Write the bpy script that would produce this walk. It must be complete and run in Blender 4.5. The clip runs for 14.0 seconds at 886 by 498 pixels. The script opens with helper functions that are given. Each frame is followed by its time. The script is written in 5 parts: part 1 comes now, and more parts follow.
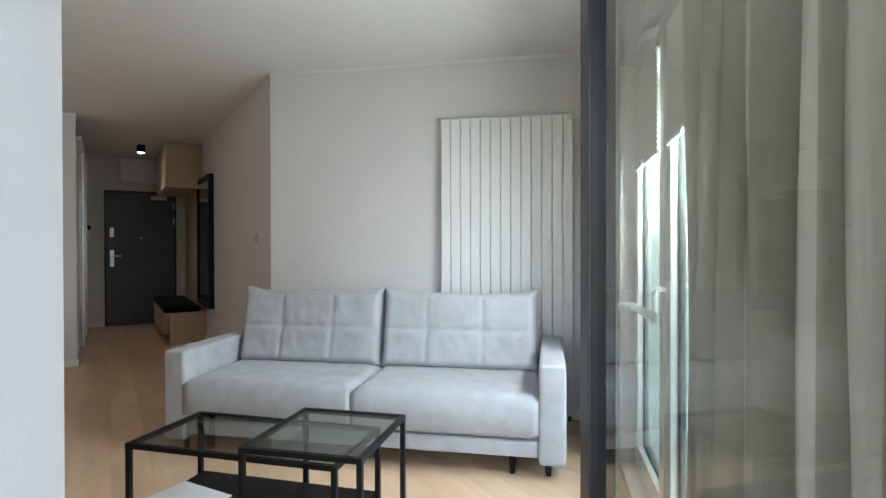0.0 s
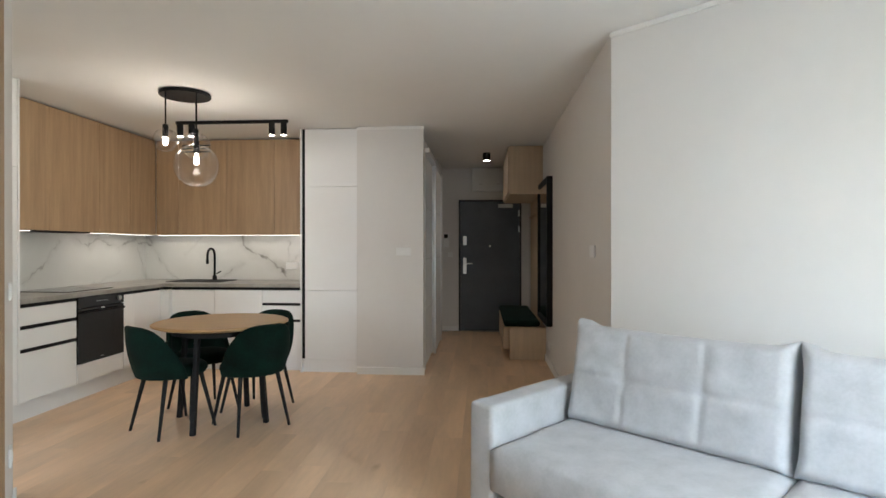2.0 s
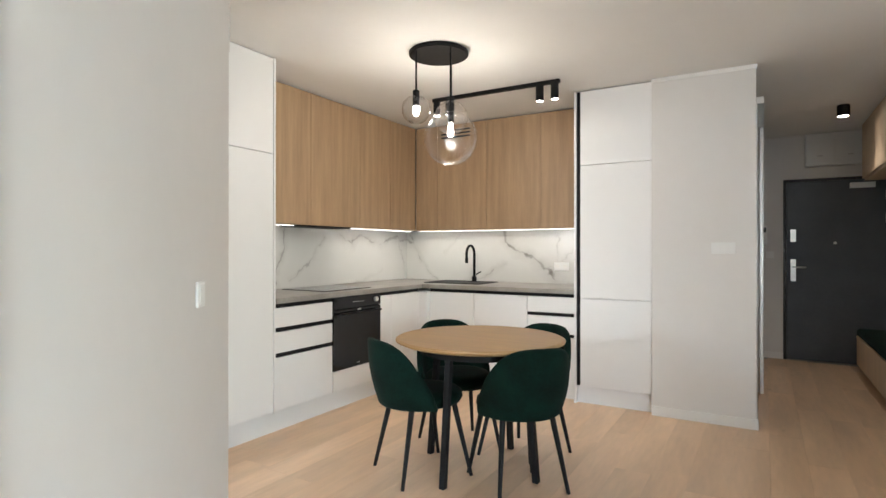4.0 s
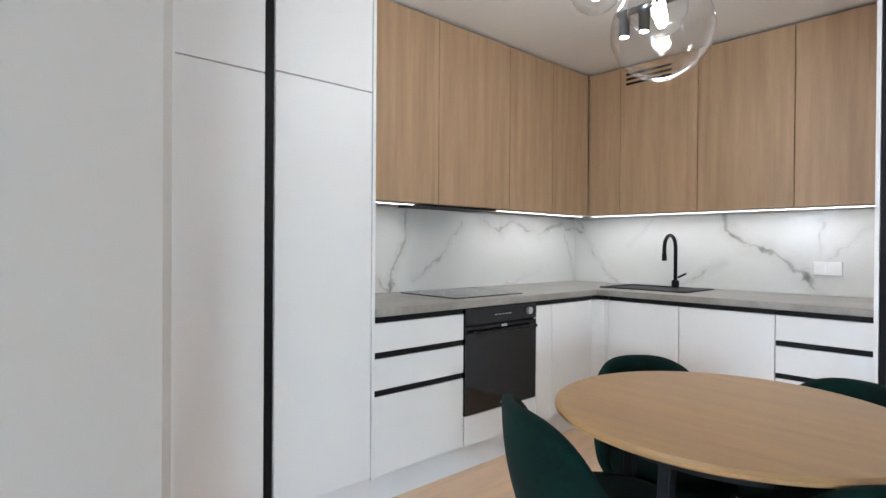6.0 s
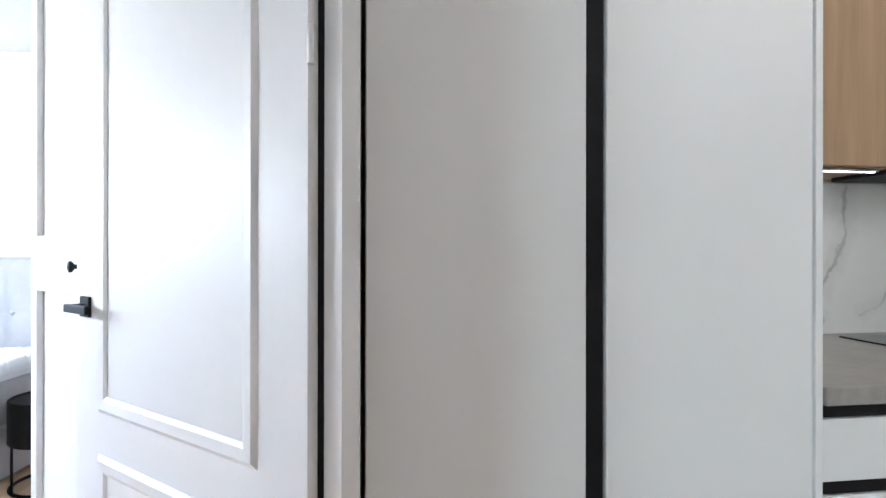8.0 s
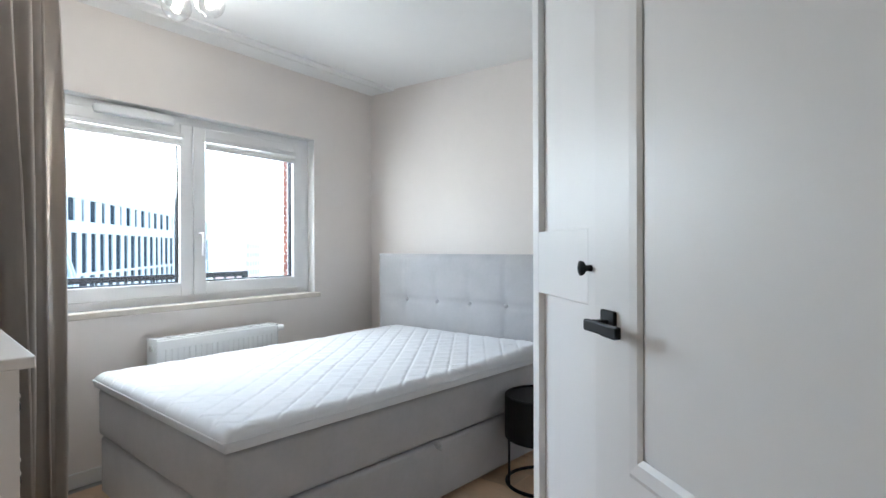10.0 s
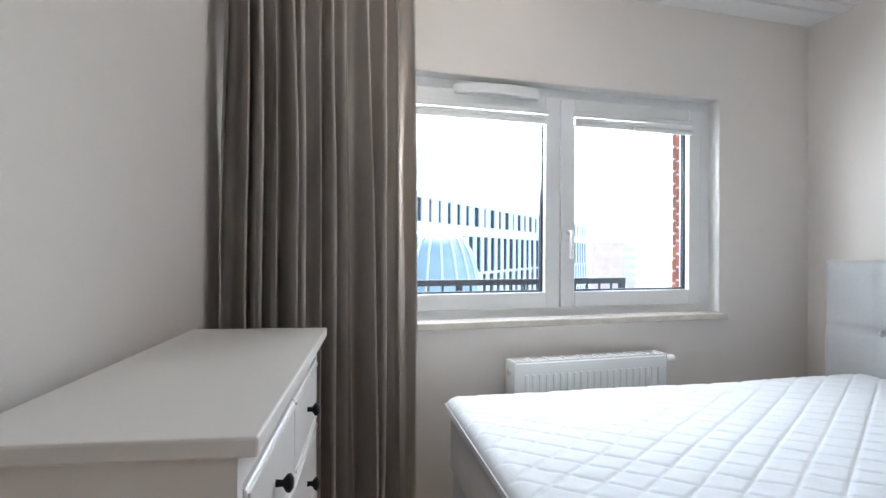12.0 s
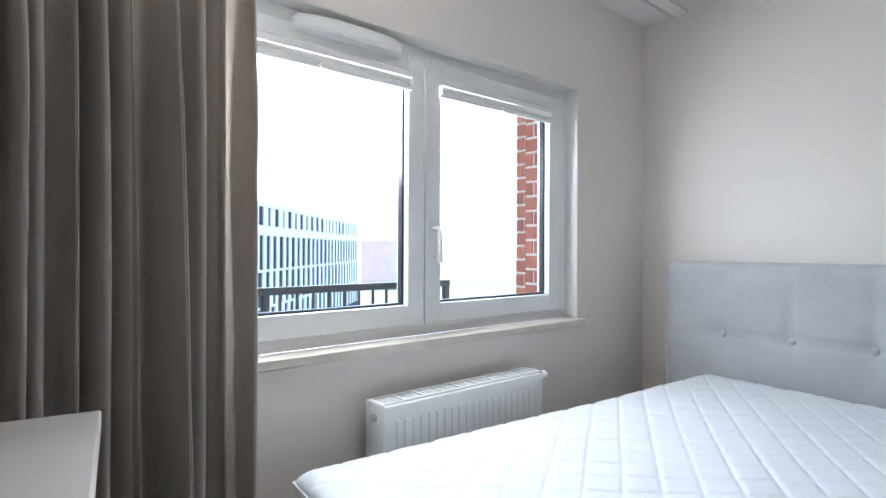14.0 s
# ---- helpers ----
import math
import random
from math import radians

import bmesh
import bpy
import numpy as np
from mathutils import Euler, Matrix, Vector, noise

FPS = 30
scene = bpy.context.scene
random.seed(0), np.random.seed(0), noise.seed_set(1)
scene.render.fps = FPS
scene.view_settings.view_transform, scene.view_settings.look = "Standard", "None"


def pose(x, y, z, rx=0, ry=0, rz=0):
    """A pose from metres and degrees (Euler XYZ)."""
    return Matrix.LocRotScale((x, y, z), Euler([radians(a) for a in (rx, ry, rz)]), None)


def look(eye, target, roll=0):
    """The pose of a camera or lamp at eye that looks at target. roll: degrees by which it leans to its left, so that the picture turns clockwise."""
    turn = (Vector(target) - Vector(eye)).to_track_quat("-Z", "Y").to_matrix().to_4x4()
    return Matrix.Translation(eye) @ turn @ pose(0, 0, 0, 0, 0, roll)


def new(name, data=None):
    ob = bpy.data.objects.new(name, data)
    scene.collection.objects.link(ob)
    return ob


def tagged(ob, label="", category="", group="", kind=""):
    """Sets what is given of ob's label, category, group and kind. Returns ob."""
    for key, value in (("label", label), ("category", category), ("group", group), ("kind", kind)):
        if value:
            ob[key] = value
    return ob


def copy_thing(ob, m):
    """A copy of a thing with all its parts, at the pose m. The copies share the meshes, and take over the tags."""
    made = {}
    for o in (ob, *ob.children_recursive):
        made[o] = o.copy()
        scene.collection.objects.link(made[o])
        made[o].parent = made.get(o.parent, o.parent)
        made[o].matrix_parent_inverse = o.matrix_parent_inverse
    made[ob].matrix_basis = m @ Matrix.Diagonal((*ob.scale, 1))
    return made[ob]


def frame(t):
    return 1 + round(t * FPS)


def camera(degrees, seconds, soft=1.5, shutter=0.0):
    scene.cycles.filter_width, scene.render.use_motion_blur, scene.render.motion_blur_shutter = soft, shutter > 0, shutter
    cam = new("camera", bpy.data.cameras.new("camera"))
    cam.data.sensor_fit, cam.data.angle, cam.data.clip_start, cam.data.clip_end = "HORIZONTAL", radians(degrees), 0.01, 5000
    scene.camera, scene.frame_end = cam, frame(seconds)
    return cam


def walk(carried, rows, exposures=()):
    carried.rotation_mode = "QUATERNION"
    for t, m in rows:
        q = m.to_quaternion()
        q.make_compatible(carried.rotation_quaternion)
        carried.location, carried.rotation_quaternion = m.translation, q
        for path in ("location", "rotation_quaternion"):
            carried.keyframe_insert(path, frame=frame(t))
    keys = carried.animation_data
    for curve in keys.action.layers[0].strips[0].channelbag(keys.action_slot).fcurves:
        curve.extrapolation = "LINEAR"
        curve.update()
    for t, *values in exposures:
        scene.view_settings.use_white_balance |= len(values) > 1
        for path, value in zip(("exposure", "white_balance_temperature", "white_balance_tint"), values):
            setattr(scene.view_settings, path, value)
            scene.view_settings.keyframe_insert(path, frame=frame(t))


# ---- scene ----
cam = camera(78.0, 14.0)
PATH = [
    (0, (0.515, -0.206, 1.222), (1.565, 1.496, 1.207), -0.1),
    (0.5, (0.661, 0.127, 1.215), (1.501, 1.943, 1.206), -0.1),
    (1, (0.77, 0.399, 1.25), (1.28, 2.333, 1.246), -0.1),
    (1.5, (0.789, 0.584, 1.297), (0.966, 2.577, 1.294), -0.1),
    (2, (0.857, 0.874, 1.31), (0.717, 2.869, 1.305), -0.0),
    (2.5, (0.852, 1.18, 1.275), (0.368, 3.121, 1.276), -0.1),
    (3, (0.71, 1.516, 1.277), (-0.032, 3.373, 1.273), -0.1),
    (3.2, (0.637, 1.62, 1.279), (-0.187, 3.442, 1.276), -0.2),
    (5.3, (-0.223, 2.889, 1.207), (-1.451, 4.468, 1.21), 0.2),
    (5.5, (-0.291, 3.013, 1.206), (-1.58, 4.542, 1.208), 0.0),
    (6, (-0.505, 3.241, 1.217), (-1.982, 4.59, 1.205), 0.4),
    (6.5, (-0.747, 3.449, 1.219), (-2.417, 4.55, 1.208), 0.1),
    (7, (-1.015, 3.608, 1.22), (-2.818, 4.473, 1.217), -0.2),
    (7.2, (-1.106, 3.65, 1.22), (-2.965, 4.388, 1.222), -0.0),
    (8.3, (-1.64, 3.735, 1.217), (-3.635, 3.875, 1.217), 0.0),
    (8.85, (-1.745, 3.64, 1.212), (-3.737, 3.466, 1.212), 0.0),
    (9.3, (-1.729, 3.515, 1.208), (-3.647, 2.948, 1.2), -0.2),
    (9.5, (-1.767, 3.487, 1.209), (-3.627, 2.75, 1.198), -0.1),
    (10, (-2.039, 3.348, 1.217), (-3.666, 2.185, 1.209), -0.2),
    (10.5, (-2.228, 3.222, 1.224), (-3.551, 1.722, 1.221), -0.3),
    (11, (-2.471, 3.09, 1.224), (-3.438, 1.339, 1.221), -0.3),
    (11.5, (-2.567, 2.886, 1.217), (-3.25, 1.007, 1.217), -0.0),
    (12, (-2.553, 2.582, 1.21), (-3.122, 0.665, 1.214), 0.2),
    (12.5, (-2.532, 2.304, 1.197), (-3.094, 0.385, 1.207), 0.3),
    (13, (-2.551, 2.022, 1.207), (-3.155, 0.115, 1.216), 0.5),
    (13.5, (-2.569, 1.879, 1.224), (-3.376, 0.049, 1.228), 0.4),
    (14, (-2.545, 1.836, 1.222), (-3.839, 0.311, 1.222), 0.2),
]
walk(cam, [(t, look(eye, target, roll)) for t, eye, target, roll in PATH],
     exposures=[(0, 3.15, 6450, 10), (1.5, 3.5, 6500, 10), (3.2, 4.14, 6550, 10), (5.3, 4.22, 5850, 10), (7.2, 4.22, 5500, 10), (9.3, 3.15, 6000, 6), (10.5, 2.68, 6000, 6), (12.5, 2.63, 6050, 8), (14, 2.5, 5900, 8)])

# ---- light ----
world = bpy.data.worlds.new("sky_world")
scene.world = world
world.use_nodes = True
wn = world.node_tree
sky = wn.nodes.new("ShaderNodeTexSky")
sky.sky_type, sky.sun_disc = "NISHITA", False
sky.sun_elevation, sky.sun_rotation = radians(60), radians(190)
wn.links.new(sky.outputs[0], wn.nodes["Background"].inputs[0])
wn.nodes["Background"].inputs[1].default_value = 0.15
sun = new("sun", bpy.data.lights.new("sun", "SUN"))
sun.data.energy, sun.data.angle, sun.data.color = 3.0, radians(0.6), (1.0, 0.95, 0.88)
sun.matrix_world = look((0, 0, 20), (0.1, 0.49, 20 - 0.87))

# sky light entering at the bedroom window
pane_sky = new("window_sky", bpy.data.lights.new("window_sky", "AREA"))
pane_sky.data.shape, pane_sky.data.size, pane_sky.data.size_y = "RECTANGLE", 1.42, 0.40
pane_sky.data.energy, pane_sky.data.color = 8.0, (0.94, 0.98, 1.0)
pane_sky.matrix_world = pose(-3.66, 0.02, 1.73, 72, 0, 0)
# and at the living room window
pane_sky = new("window_sky", bpy.data.lights.new("window_sky", "AREA"))
pane_sky.data.shape, pane_sky.data.size, pane_sky.data.size_y = "RECTANGLE", 1.44, 0.36
pane_sky.data.energy, pane_sky.data.color = 7.5, (0.92, 0.97, 1.0)
pane_sky.matrix_world = Matrix.Translation((1.61, 4.12, 0)) @ pose(0, 0, 0, 0, 0, -42.53) @ pose(2.72, -1.65, 1.50, 90, 0, 90)


# ---- materials ----
def mat(name, color, rough=0.6, metal=0.0, var=0.06, scale=8.0, bump=0.0, bscale=60.0, stretch=(1, 1, 1), per_object=0.0,
        spec=0.5, sheen=0.0, coat=0.0, noise_detail=5.0, dark=None, coords="Object"):
    """A principled surface: colour varied by coarse and fine noise, fine bump, and a shift per object."""
    m = bpy.data.materials.new(name)
    m.use_nodes = True
    nt = m.node_tree
    b = nt.nodes["Principled BSDF"]
    N, L = nt.nodes.new, nt.links.new
    tc = N("ShaderNodeTexCoord")
    mp = N("ShaderNodeMapping")
    mp.inputs["Scale"].default_value = stretch
    L(tc.outputs[coords], mp.inputs["Vector"])
    vec = mp.outputs[0]
    if per_object:
        oi = N("ShaderNodeObjectInfo")
        add = N("ShaderNodeVectorMath")
        mul = N("ShaderNodeVectorMath")
        mul.operation = "SCALE"
        cmb = N("ShaderNodeCombineXYZ")
        for k in range(3):
            L(oi.outputs["Random"], cmb.inputs[k])
        L(cmb.outputs[0], mul.inputs[0])
        mul.inputs["Scale"].default_value = 37.0
        L(vec, add.inputs[0])
        L(mul.outputs[0], add.inputs[1])
        vec = add.outputs[0]
    n1, n2 = N("ShaderNodeTexNoise"), N("ShaderNodeTexNoise")
    for n, s in ((n1, scale), (n2, scale * 7.3)):
        n.inputs["Scale"].default_value, n.inputs["Detail"].default_value = s, noise_detail
        L(vec, n.inputs["Vector"])
    mixf = N("ShaderNodeMath")
    mixf.operation = "MULTIPLY_ADD"
    L(n2.outputs["Fac"], mixf.inputs[0])
    mixf.inputs[1].default_value = 0.4
    L(n1.outputs["Fac"], mixf.inputs[2])
    ramp = N("ShaderNodeValToRGB")
    lo = dark or tuple(max(0, c * (1 - var)) for c in color)
    hi = tuple(min(1, c * (1 + var)) for c in color)
    ramp.color_ramp.elements[0].position, ramp.color_ramp.elements[0].color = 0.45, (*lo, 1)
    ramp.color_ramp.elements[1].position, ramp.color_ramp.elements[1].color = 0.95, (*hi, 1)
    L(mixf.outputs[0], ramp.inputs[0])
    col = ramp.outputs[0]
    if per_object:
        hsv = N("ShaderNodeHueSaturation")
        mr = N("ShaderNodeMapRange")
        mr.inputs["To Min"].default_value, mr.inputs["To Max"].default_value = 1 - per_object, 1 + per_object
        L(oi.outputs["Random"], mr.inputs["Value"])
        L(mr.outputs[0], hsv.inputs["Value"])
        L(col, hsv.inputs["Color"])
        col = hsv.outputs[0]
    L(col, b.inputs["Base Color"])
    rr = N("ShaderNodeMapRange")
    rr.inputs["To Min"].default_value, rr.inputs["To Max"].default_value = max(0, rough - 0.03), min(1, rough + 0.03)
    L(n1.outputs["Fac"], rr.inputs["Value"])
    L(rr.outputs[0], b.inputs["Roughness"])
    b.inputs["Metallic"].default_value = metal
    b.inputs["Specular IOR Level"].default_value = spec
    b.inputs["Sheen Weight"].default_value = sheen
    b.inputs["Coat Weight"].default_value = coat
    if bump:
        nb, bp = N("ShaderNodeTexNoise"), N("ShaderNodeBump")
        nb.inputs["Scale"].default_value, nb.inputs["Detail"].default_value = bscale, 4
        L(vec, nb.inputs["Vector"])
        bp.inputs["Strength"].default_value, bp.inputs["Distance"].default_value = bump, 0.004
        L(nb.outputs["Fac"], bp.inputs["Height"])
        L(bp.outputs[0], b.inputs["Normal"])
    return m


def glass_mat(name, tint=(1, 1, 1), gloss=0.04, rim=0.9, power=5.0):
    m = bpy.data.materials.new(name)
    m.use_nodes = True
    nt = m.node_tree
    nt.nodes.clear()
    N, L = nt.nodes.new, nt.links.new
    out, mix, tr, gl, lw, pw, ma = (N("ShaderNode" + k) for k in ("OutputMaterial", "MixShader", "BsdfTransparent", "BsdfGlossy", "LayerWeight", "Math", "Math"))
    tr.inputs[0].default_value = (*tint, 1)
    gl.inputs["Roughness"].default_value = 0.01
    lw.inputs["Blend"].default_value = 0.5
    pw.operation, pw.inputs[1].default_value = "POWER", power
    ma.operation, ma.inputs[1].default_value, ma.inputs[2].default_value = "MULTIPLY_ADD", rim, gloss
    L(lw.outputs["Facing"], pw.inputs[0])
    L(pw.outputs[0], ma.inputs[0])
    L(ma.outputs[0], mix.inputs[0])
    L(tr.outputs[0], mix.inputs[1])
    L(gl.outputs[0], mix.inputs[2])
    L(mix.outputs[0], out.inputs[0])
    return m


def glow(name, color, strength):
    m = bpy.data.materials.new(name)
    m.use_nodes = True
    b = m.node_tree.nodes["Principled BSDF"]
    b.inputs["Base Color"].default_value = (*color, 1)
    b.inputs["Emission Color"].default_value = (*color, 1)
    b.inputs["Emission Strength"].default_value = strength
    return m


def marble():
    """White stone with grey veins; u runs along both splashbacks (x + y), z is the height."""
    m = bpy.data.materials.new("marble")
    m.use_nodes = True
    nt = m.node_tree
    b = nt.nodes["Principled BSDF"]
    N, L = nt.nodes.new, nt.links.new

    def calc(op, p, q=None, r=None):
        n = N("ShaderNodeMath")
        n.operation = op
        for k, v in enumerate((p, q, r)):
            if v is None:
                continue
            if isinstance(v, (int, float)):
                n.inputs[k].default_value = v
            else:
                L(v, n.inputs[k])
        return n.outputs[0]

    def cloud(scale, detail, w=0.0):
        n = N("ShaderNodeTexNoise")
        n.noise_dimensions = "4D"
        n.inputs["Scale"].default_value, n.inputs["Detail"].default_value, n.inputs["W"].default_value = scale, detail, w
        L(tc.outputs["Object"], n.inputs["Vector"])
        return n.outputs["Fac"]

    tc, sp = N("ShaderNodeTexCoord"), N("ShaderNodeSeparateXYZ")
    L(tc.outputs["Object"], sp.inputs[0])
    du, dz = calc("SUBTRACT", cloud(5.0, 6, 1.0), 0.5), calc("SUBTRACT", cloud(5.0, 6, 7.0), 0.5)
    fu, fz = calc("SUBTRACT", cloud(26.0, 5, 2.0), 0.5), calc("SUBTRACT", cloud(26.0, 5, 9.0), 0.5)
    u = calc("MULTIPLY_ADD", fu, 0.05, calc("MULTIPLY_ADD", du, 0.20, calc("ADD", sp.outputs[0], sp.outputs[1])))
    z = calc("MULTIPLY_ADD", fz, 0.05, calc("MULTIPLY_ADD", dz, 0.20, sp.outputs[2]))
    thick = calc("MULTIPLY_ADD", cloud(7.0, 3, 4.0), 3.6, -0.9)
    broken = calc("MULTIPLY_ADD", cloud(9.0, 4, 3.0), 1.7, -0.15)
    broken.node.use_clamp = True
    # strength, width, then the bends of each vein
    veins = ((0.95, 0.016, (2.19, 1.47), (2.15, 1.23), (2.08, 1.03), (2.05, 0.90)), (0.6, 0.022, (1.90, 1.06), (2.04, 0.94)),
             (0.5, 0.009, (2.68, 1.38), (2.51, 1.17), (2.25, 1.00)), (0.8, 0.022, (2.88, 1.40), (3.07, 1.30), (3.17, 1.41)),
             (0.6, 0.018, (3.17, 1.41), (3.53, 1.32), (3.87, 1.41), (4.10, 1.33)), (0.35, 0.007, (3.10, 0.92), (3.56, 1.03)),
             (0.4, 0.008, (3.87, 1.39), (4.03, 0.93)), (0.6, 0.011, (4.06, 1.45), (4.25, 1.10), (4.43, 0.90)),
             (0.9, 0.024, (5.19, 1.48), (5.37, 1.27), (5.62, 1.12), (5.79, 0.96)), (0.35, 0.007, (5.78, 0.95), (5.81, 1.46)),
             (0.45, 0.009, (5.70, 1.03), (6.10, 1.39)), (0.7, 0.014, (4.92, 0.93), (5.24, 1.10)), (0.35, 0.008, (4.52, 1.23), (4.80, 1.46)))
    total = None
    for strength, width, *bends in veins:
        for (ua, za), (ub, zb) in zip(bends, bends[1:]):
            eu, ez = ub - ua, zb - za
            ln2 = eu * eu + ez * ez
            pu, pz = calc("SUBTRACT", u, ua), calc("SUBTRACT", z, za)
            k = calc("MULTIPLY_ADD", pu, eu / ln2, calc("MULTIPLY", pz, ez / ln2))
            k.node.use_clamp = True
            off_u, off_z = calc("MULTIPLY_ADD", k, -eu, pu), calc("MULTIPLY_ADD", k, -ez, pz)
            far = calc("SQRT", calc("ADD", calc("MULTIPLY", off_u, off_u), calc("MULTIPLY", off_z, off_z)))
            line = calc("SUBTRACT", thick, calc("MULTIPLY", far, 1 / width))
            line.node.use_clamp = True
            haze = calc("MULTIPLY_ADD", far, -0.30 / (width * 4), 0.30)
            haze.node.use_clamp = True
            here = calc("MULTIPLY", calc("MAXIMUM", line, haze), strength)
            total = here if total is None else calc("MAXIMUM", total, here)
    total = calc("MULTIPLY", total, broken)
    c, base = N("ShaderNodeMix"), N("ShaderNodeMix")
    c.data_type = base.data_type = "RGBA"
    base.inputs[6].default_value, base.inputs[7].default_value = (0.59, 0.58, 0.55, 1), (0.69, 0.685, 0.66, 1)
    L(cloud(2.2, 5, 5.0), base.inputs[0])
    L(base.outputs[2], c.inputs[6])
    c.inputs[7].default_value = (0.15, 0.135, 0.12, 1)
    L(total, c.inputs[0])
    L(c.outputs[2], b.inputs["Base Color"])
    b.inputs["Roughness"].default_value = 0.2
    return m


def oak_floor():
    """Oiled oak: long grain, soft cloudy figure and a few small knots, shifted from plank to plank."""
    m = mat("oak_floor", (0.76, 0.535, 0.35), 0.36, var=0.15, scale=5, stretch=(1.0, 0.16, 1), bump=0.04, bscale=40, per_object=0.055)
    nt = m.node_tree
    N, L = nt.nodes.new, nt.links.new
    b = nt.nodes["Principled BSDF"]
    old = b.inputs["Base Color"].links[0].from_socket
    vec = next(n for n in nt.nodes if n.type == "VECT_MATH" and n.operation == "ADD").outputs[0]
    geo = N("ShaderNodeNewGeometry")
    vo, kr, kn, cl, cr = N("ShaderNodeTexVoronoi"), N("ShaderNodeMapRange"), N("ShaderNodeMix"), N("ShaderNodeTexNoise"), N("ShaderNodeMapRange")
    mp = N("ShaderNodeMapping")
    mp.inputs["Scale"].default_value = (3.4, 1.6, 1)
    L(geo.outputs["Position"], mp.inputs["Vector"])
    wob = N("ShaderNodeTexNoise")
    wob.inputs["Scale"].default_value = 14
    L(geo.outputs["Position"], wob.inputs["Vector"])
    wmix = N("ShaderNodeMix")
    wmix.data_type = "RGBA"
    wmix.inputs[0].default_value = 0.12
    L(mp.outputs[0], wmix.inputs[6])
    L(wob.outputs["Color"], wmix.inputs[7])
    L(wmix.outputs[2], vo.inputs["Vector"])
    vo.inputs["Scale"].default_value = 1.0
    kr.inputs["From Min"].default_value, kr.inputs["From Max"].default_value = 0.02, 0.11
    kr.inputs["To Min"].default_value, kr.inputs["To Max"].default_value = 0.62, 0.0
    L(vo.outputs["Distance"], kr.inputs["Value"])
    cl.inputs["Scale"].default_value, cl.inputs["Detail"].default_value = 1.7, 4
    L(vec, cl.inputs["Vector"])
    cr.inputs["From Min"].default_value, cr.inputs["From Max"].default_value = 0.35, 0.72
    cr.inputs["To Min"].default_value, cr.inputs["To Max"].default_value = 0.0, 0.24
    L(cl.outputs["Fac"], cr.inputs["Value"])
    both = N("ShaderNodeMath")
    both.operation = "MAXIMUM"
    L(kr.outputs[0], both.inputs[0])
    L(cr.outputs[0], both.inputs[1])
    kn.data_type = "RGBA"
    L(both.outputs[0], kn.inputs[0])
    L(old, kn.inputs[6])
    kn.inputs[7].default_value = (0.36, 0.20, 0.095, 1)
    L(kn.outputs[2], b.inputs["Base Color"])
    return m


WALL = mat("wall_paint", (0.72, 0.70, 0.68), 0.85, var=0.02, scale=2, bump=0.05, bscale=220)
WALLB = mat("warm_wall_paint", (0.79, 0.735, 0.695), 0.85, var=0.02, scale=2, bump=0.05, bscale=220)
CEIL = mat("ceiling_paint", (0.84, 0.835, 0.82), 0.9, var=0.015, scale=1.5, bump=0.04, bscale=200)
TRIM = mat("white_trim", (0.80, 0.79, 0.77), 0.5, var=0.02, scale=3)
OAKFLOOR = oak_floor()
OAK = mat("oak_veneer", (0.475, 0.322, 0.192), 0.5, var=0.15, scale=4, stretch=(6, 6, 0.35), bump=0.05, bscale=30, per_object=0.05)
OAKH = mat("light_oak_board", (0.58, 0.44, 0.30), 0.5, var=0.10, scale=4, stretch=(6, 6, 0.4), bump=0.04, bscale=30)
SLAT = mat("oak_slat", (0.25, 0.152, 0.078), 0.55, var=0.30, scale=5, stretch=(6, 6, 0.3), bump=0.1, bscale=30, per_object=0.12)
FELT = mat("dark_felt", (0.03, 0.024, 0.018), 0.95, var=0.2, scale=30)
FRONT = mat("white_matt_front", (0.82, 0.82, 0.82), 0.42, var=0.012, scale=2, spec=0.4)
BLACK = mat("black_metal", (0.010, 0.010, 0.011), 0.5, var=0.2, scale=20, spec=0.16)
BLACKG = mat("black_gloss", (0.006, 0.006, 0.007), 0.08, var=0.1, scale=5, spec=0.35)
STONE = mat("grey_worktop", (0.30, 0.285, 0.26), 0.4, var=0.22, scale=6, bump=0.03, bscale=90)
MARBLE = marble()
VELVET = mat("green_velvet", (0.0016, 0.0130, 0.0095), 0.9, var=0.55, scale=9, sheen=0.012, spec=0.16, bump=0.1, bscale=120)
TABLETOP = mat("oak_tabletop", (0.38, 0.228, 0.095), 0.4, var=0.13, scale=4, stretch=(0.5, 5, 5), bump=0.03)
SOFA = mat("pale_grey_fabric", (0.435, 0.44, 0.455), 0.95, var=0.12, scale=10, bump=0.3, bscale=260, sheen=0.25)
BEDFAB = mat("grey_upholstery", (0.43, 0.425, 0.43), 0.95, var=0.07, scale=6, bump=0.25, bscale=320, sheen=0.2)
QUILT = mat("white_quilt", (0.68, 0.69, 0.71), 0.9, var=0.025, scale=12, bump=0.2, bscale=200)
CURTAIN = mat("taupe_curtain", (0.72, 0.67, 0.625), 0.9, var=0.12, scale=3, bump=0.25, bscale=300, stretch=(1, 1, 0.3))


def let_through(m, share):
    """Cloth that lets some light through."""
    nt = m.node_tree
    out, pb = nt.nodes["Material Output"], nt.nodes["Principled BSDF"]
    tl, mx = nt.nodes.new("ShaderNodeBsdfTranslucent"), nt.nodes.new("ShaderNodeMixShader")
    nt.links.new(pb.inputs["Base Color"].links[0].from_socket, tl.inputs["Color"])
    mx.inputs[0].default_value = share
    nt.links.new(pb.outputs[0], mx.inputs[1])
    nt.links.new(tl.outputs[0], mx.inputs[2])
    nt.links.new(mx.outputs[0], out.inputs["Surface"])


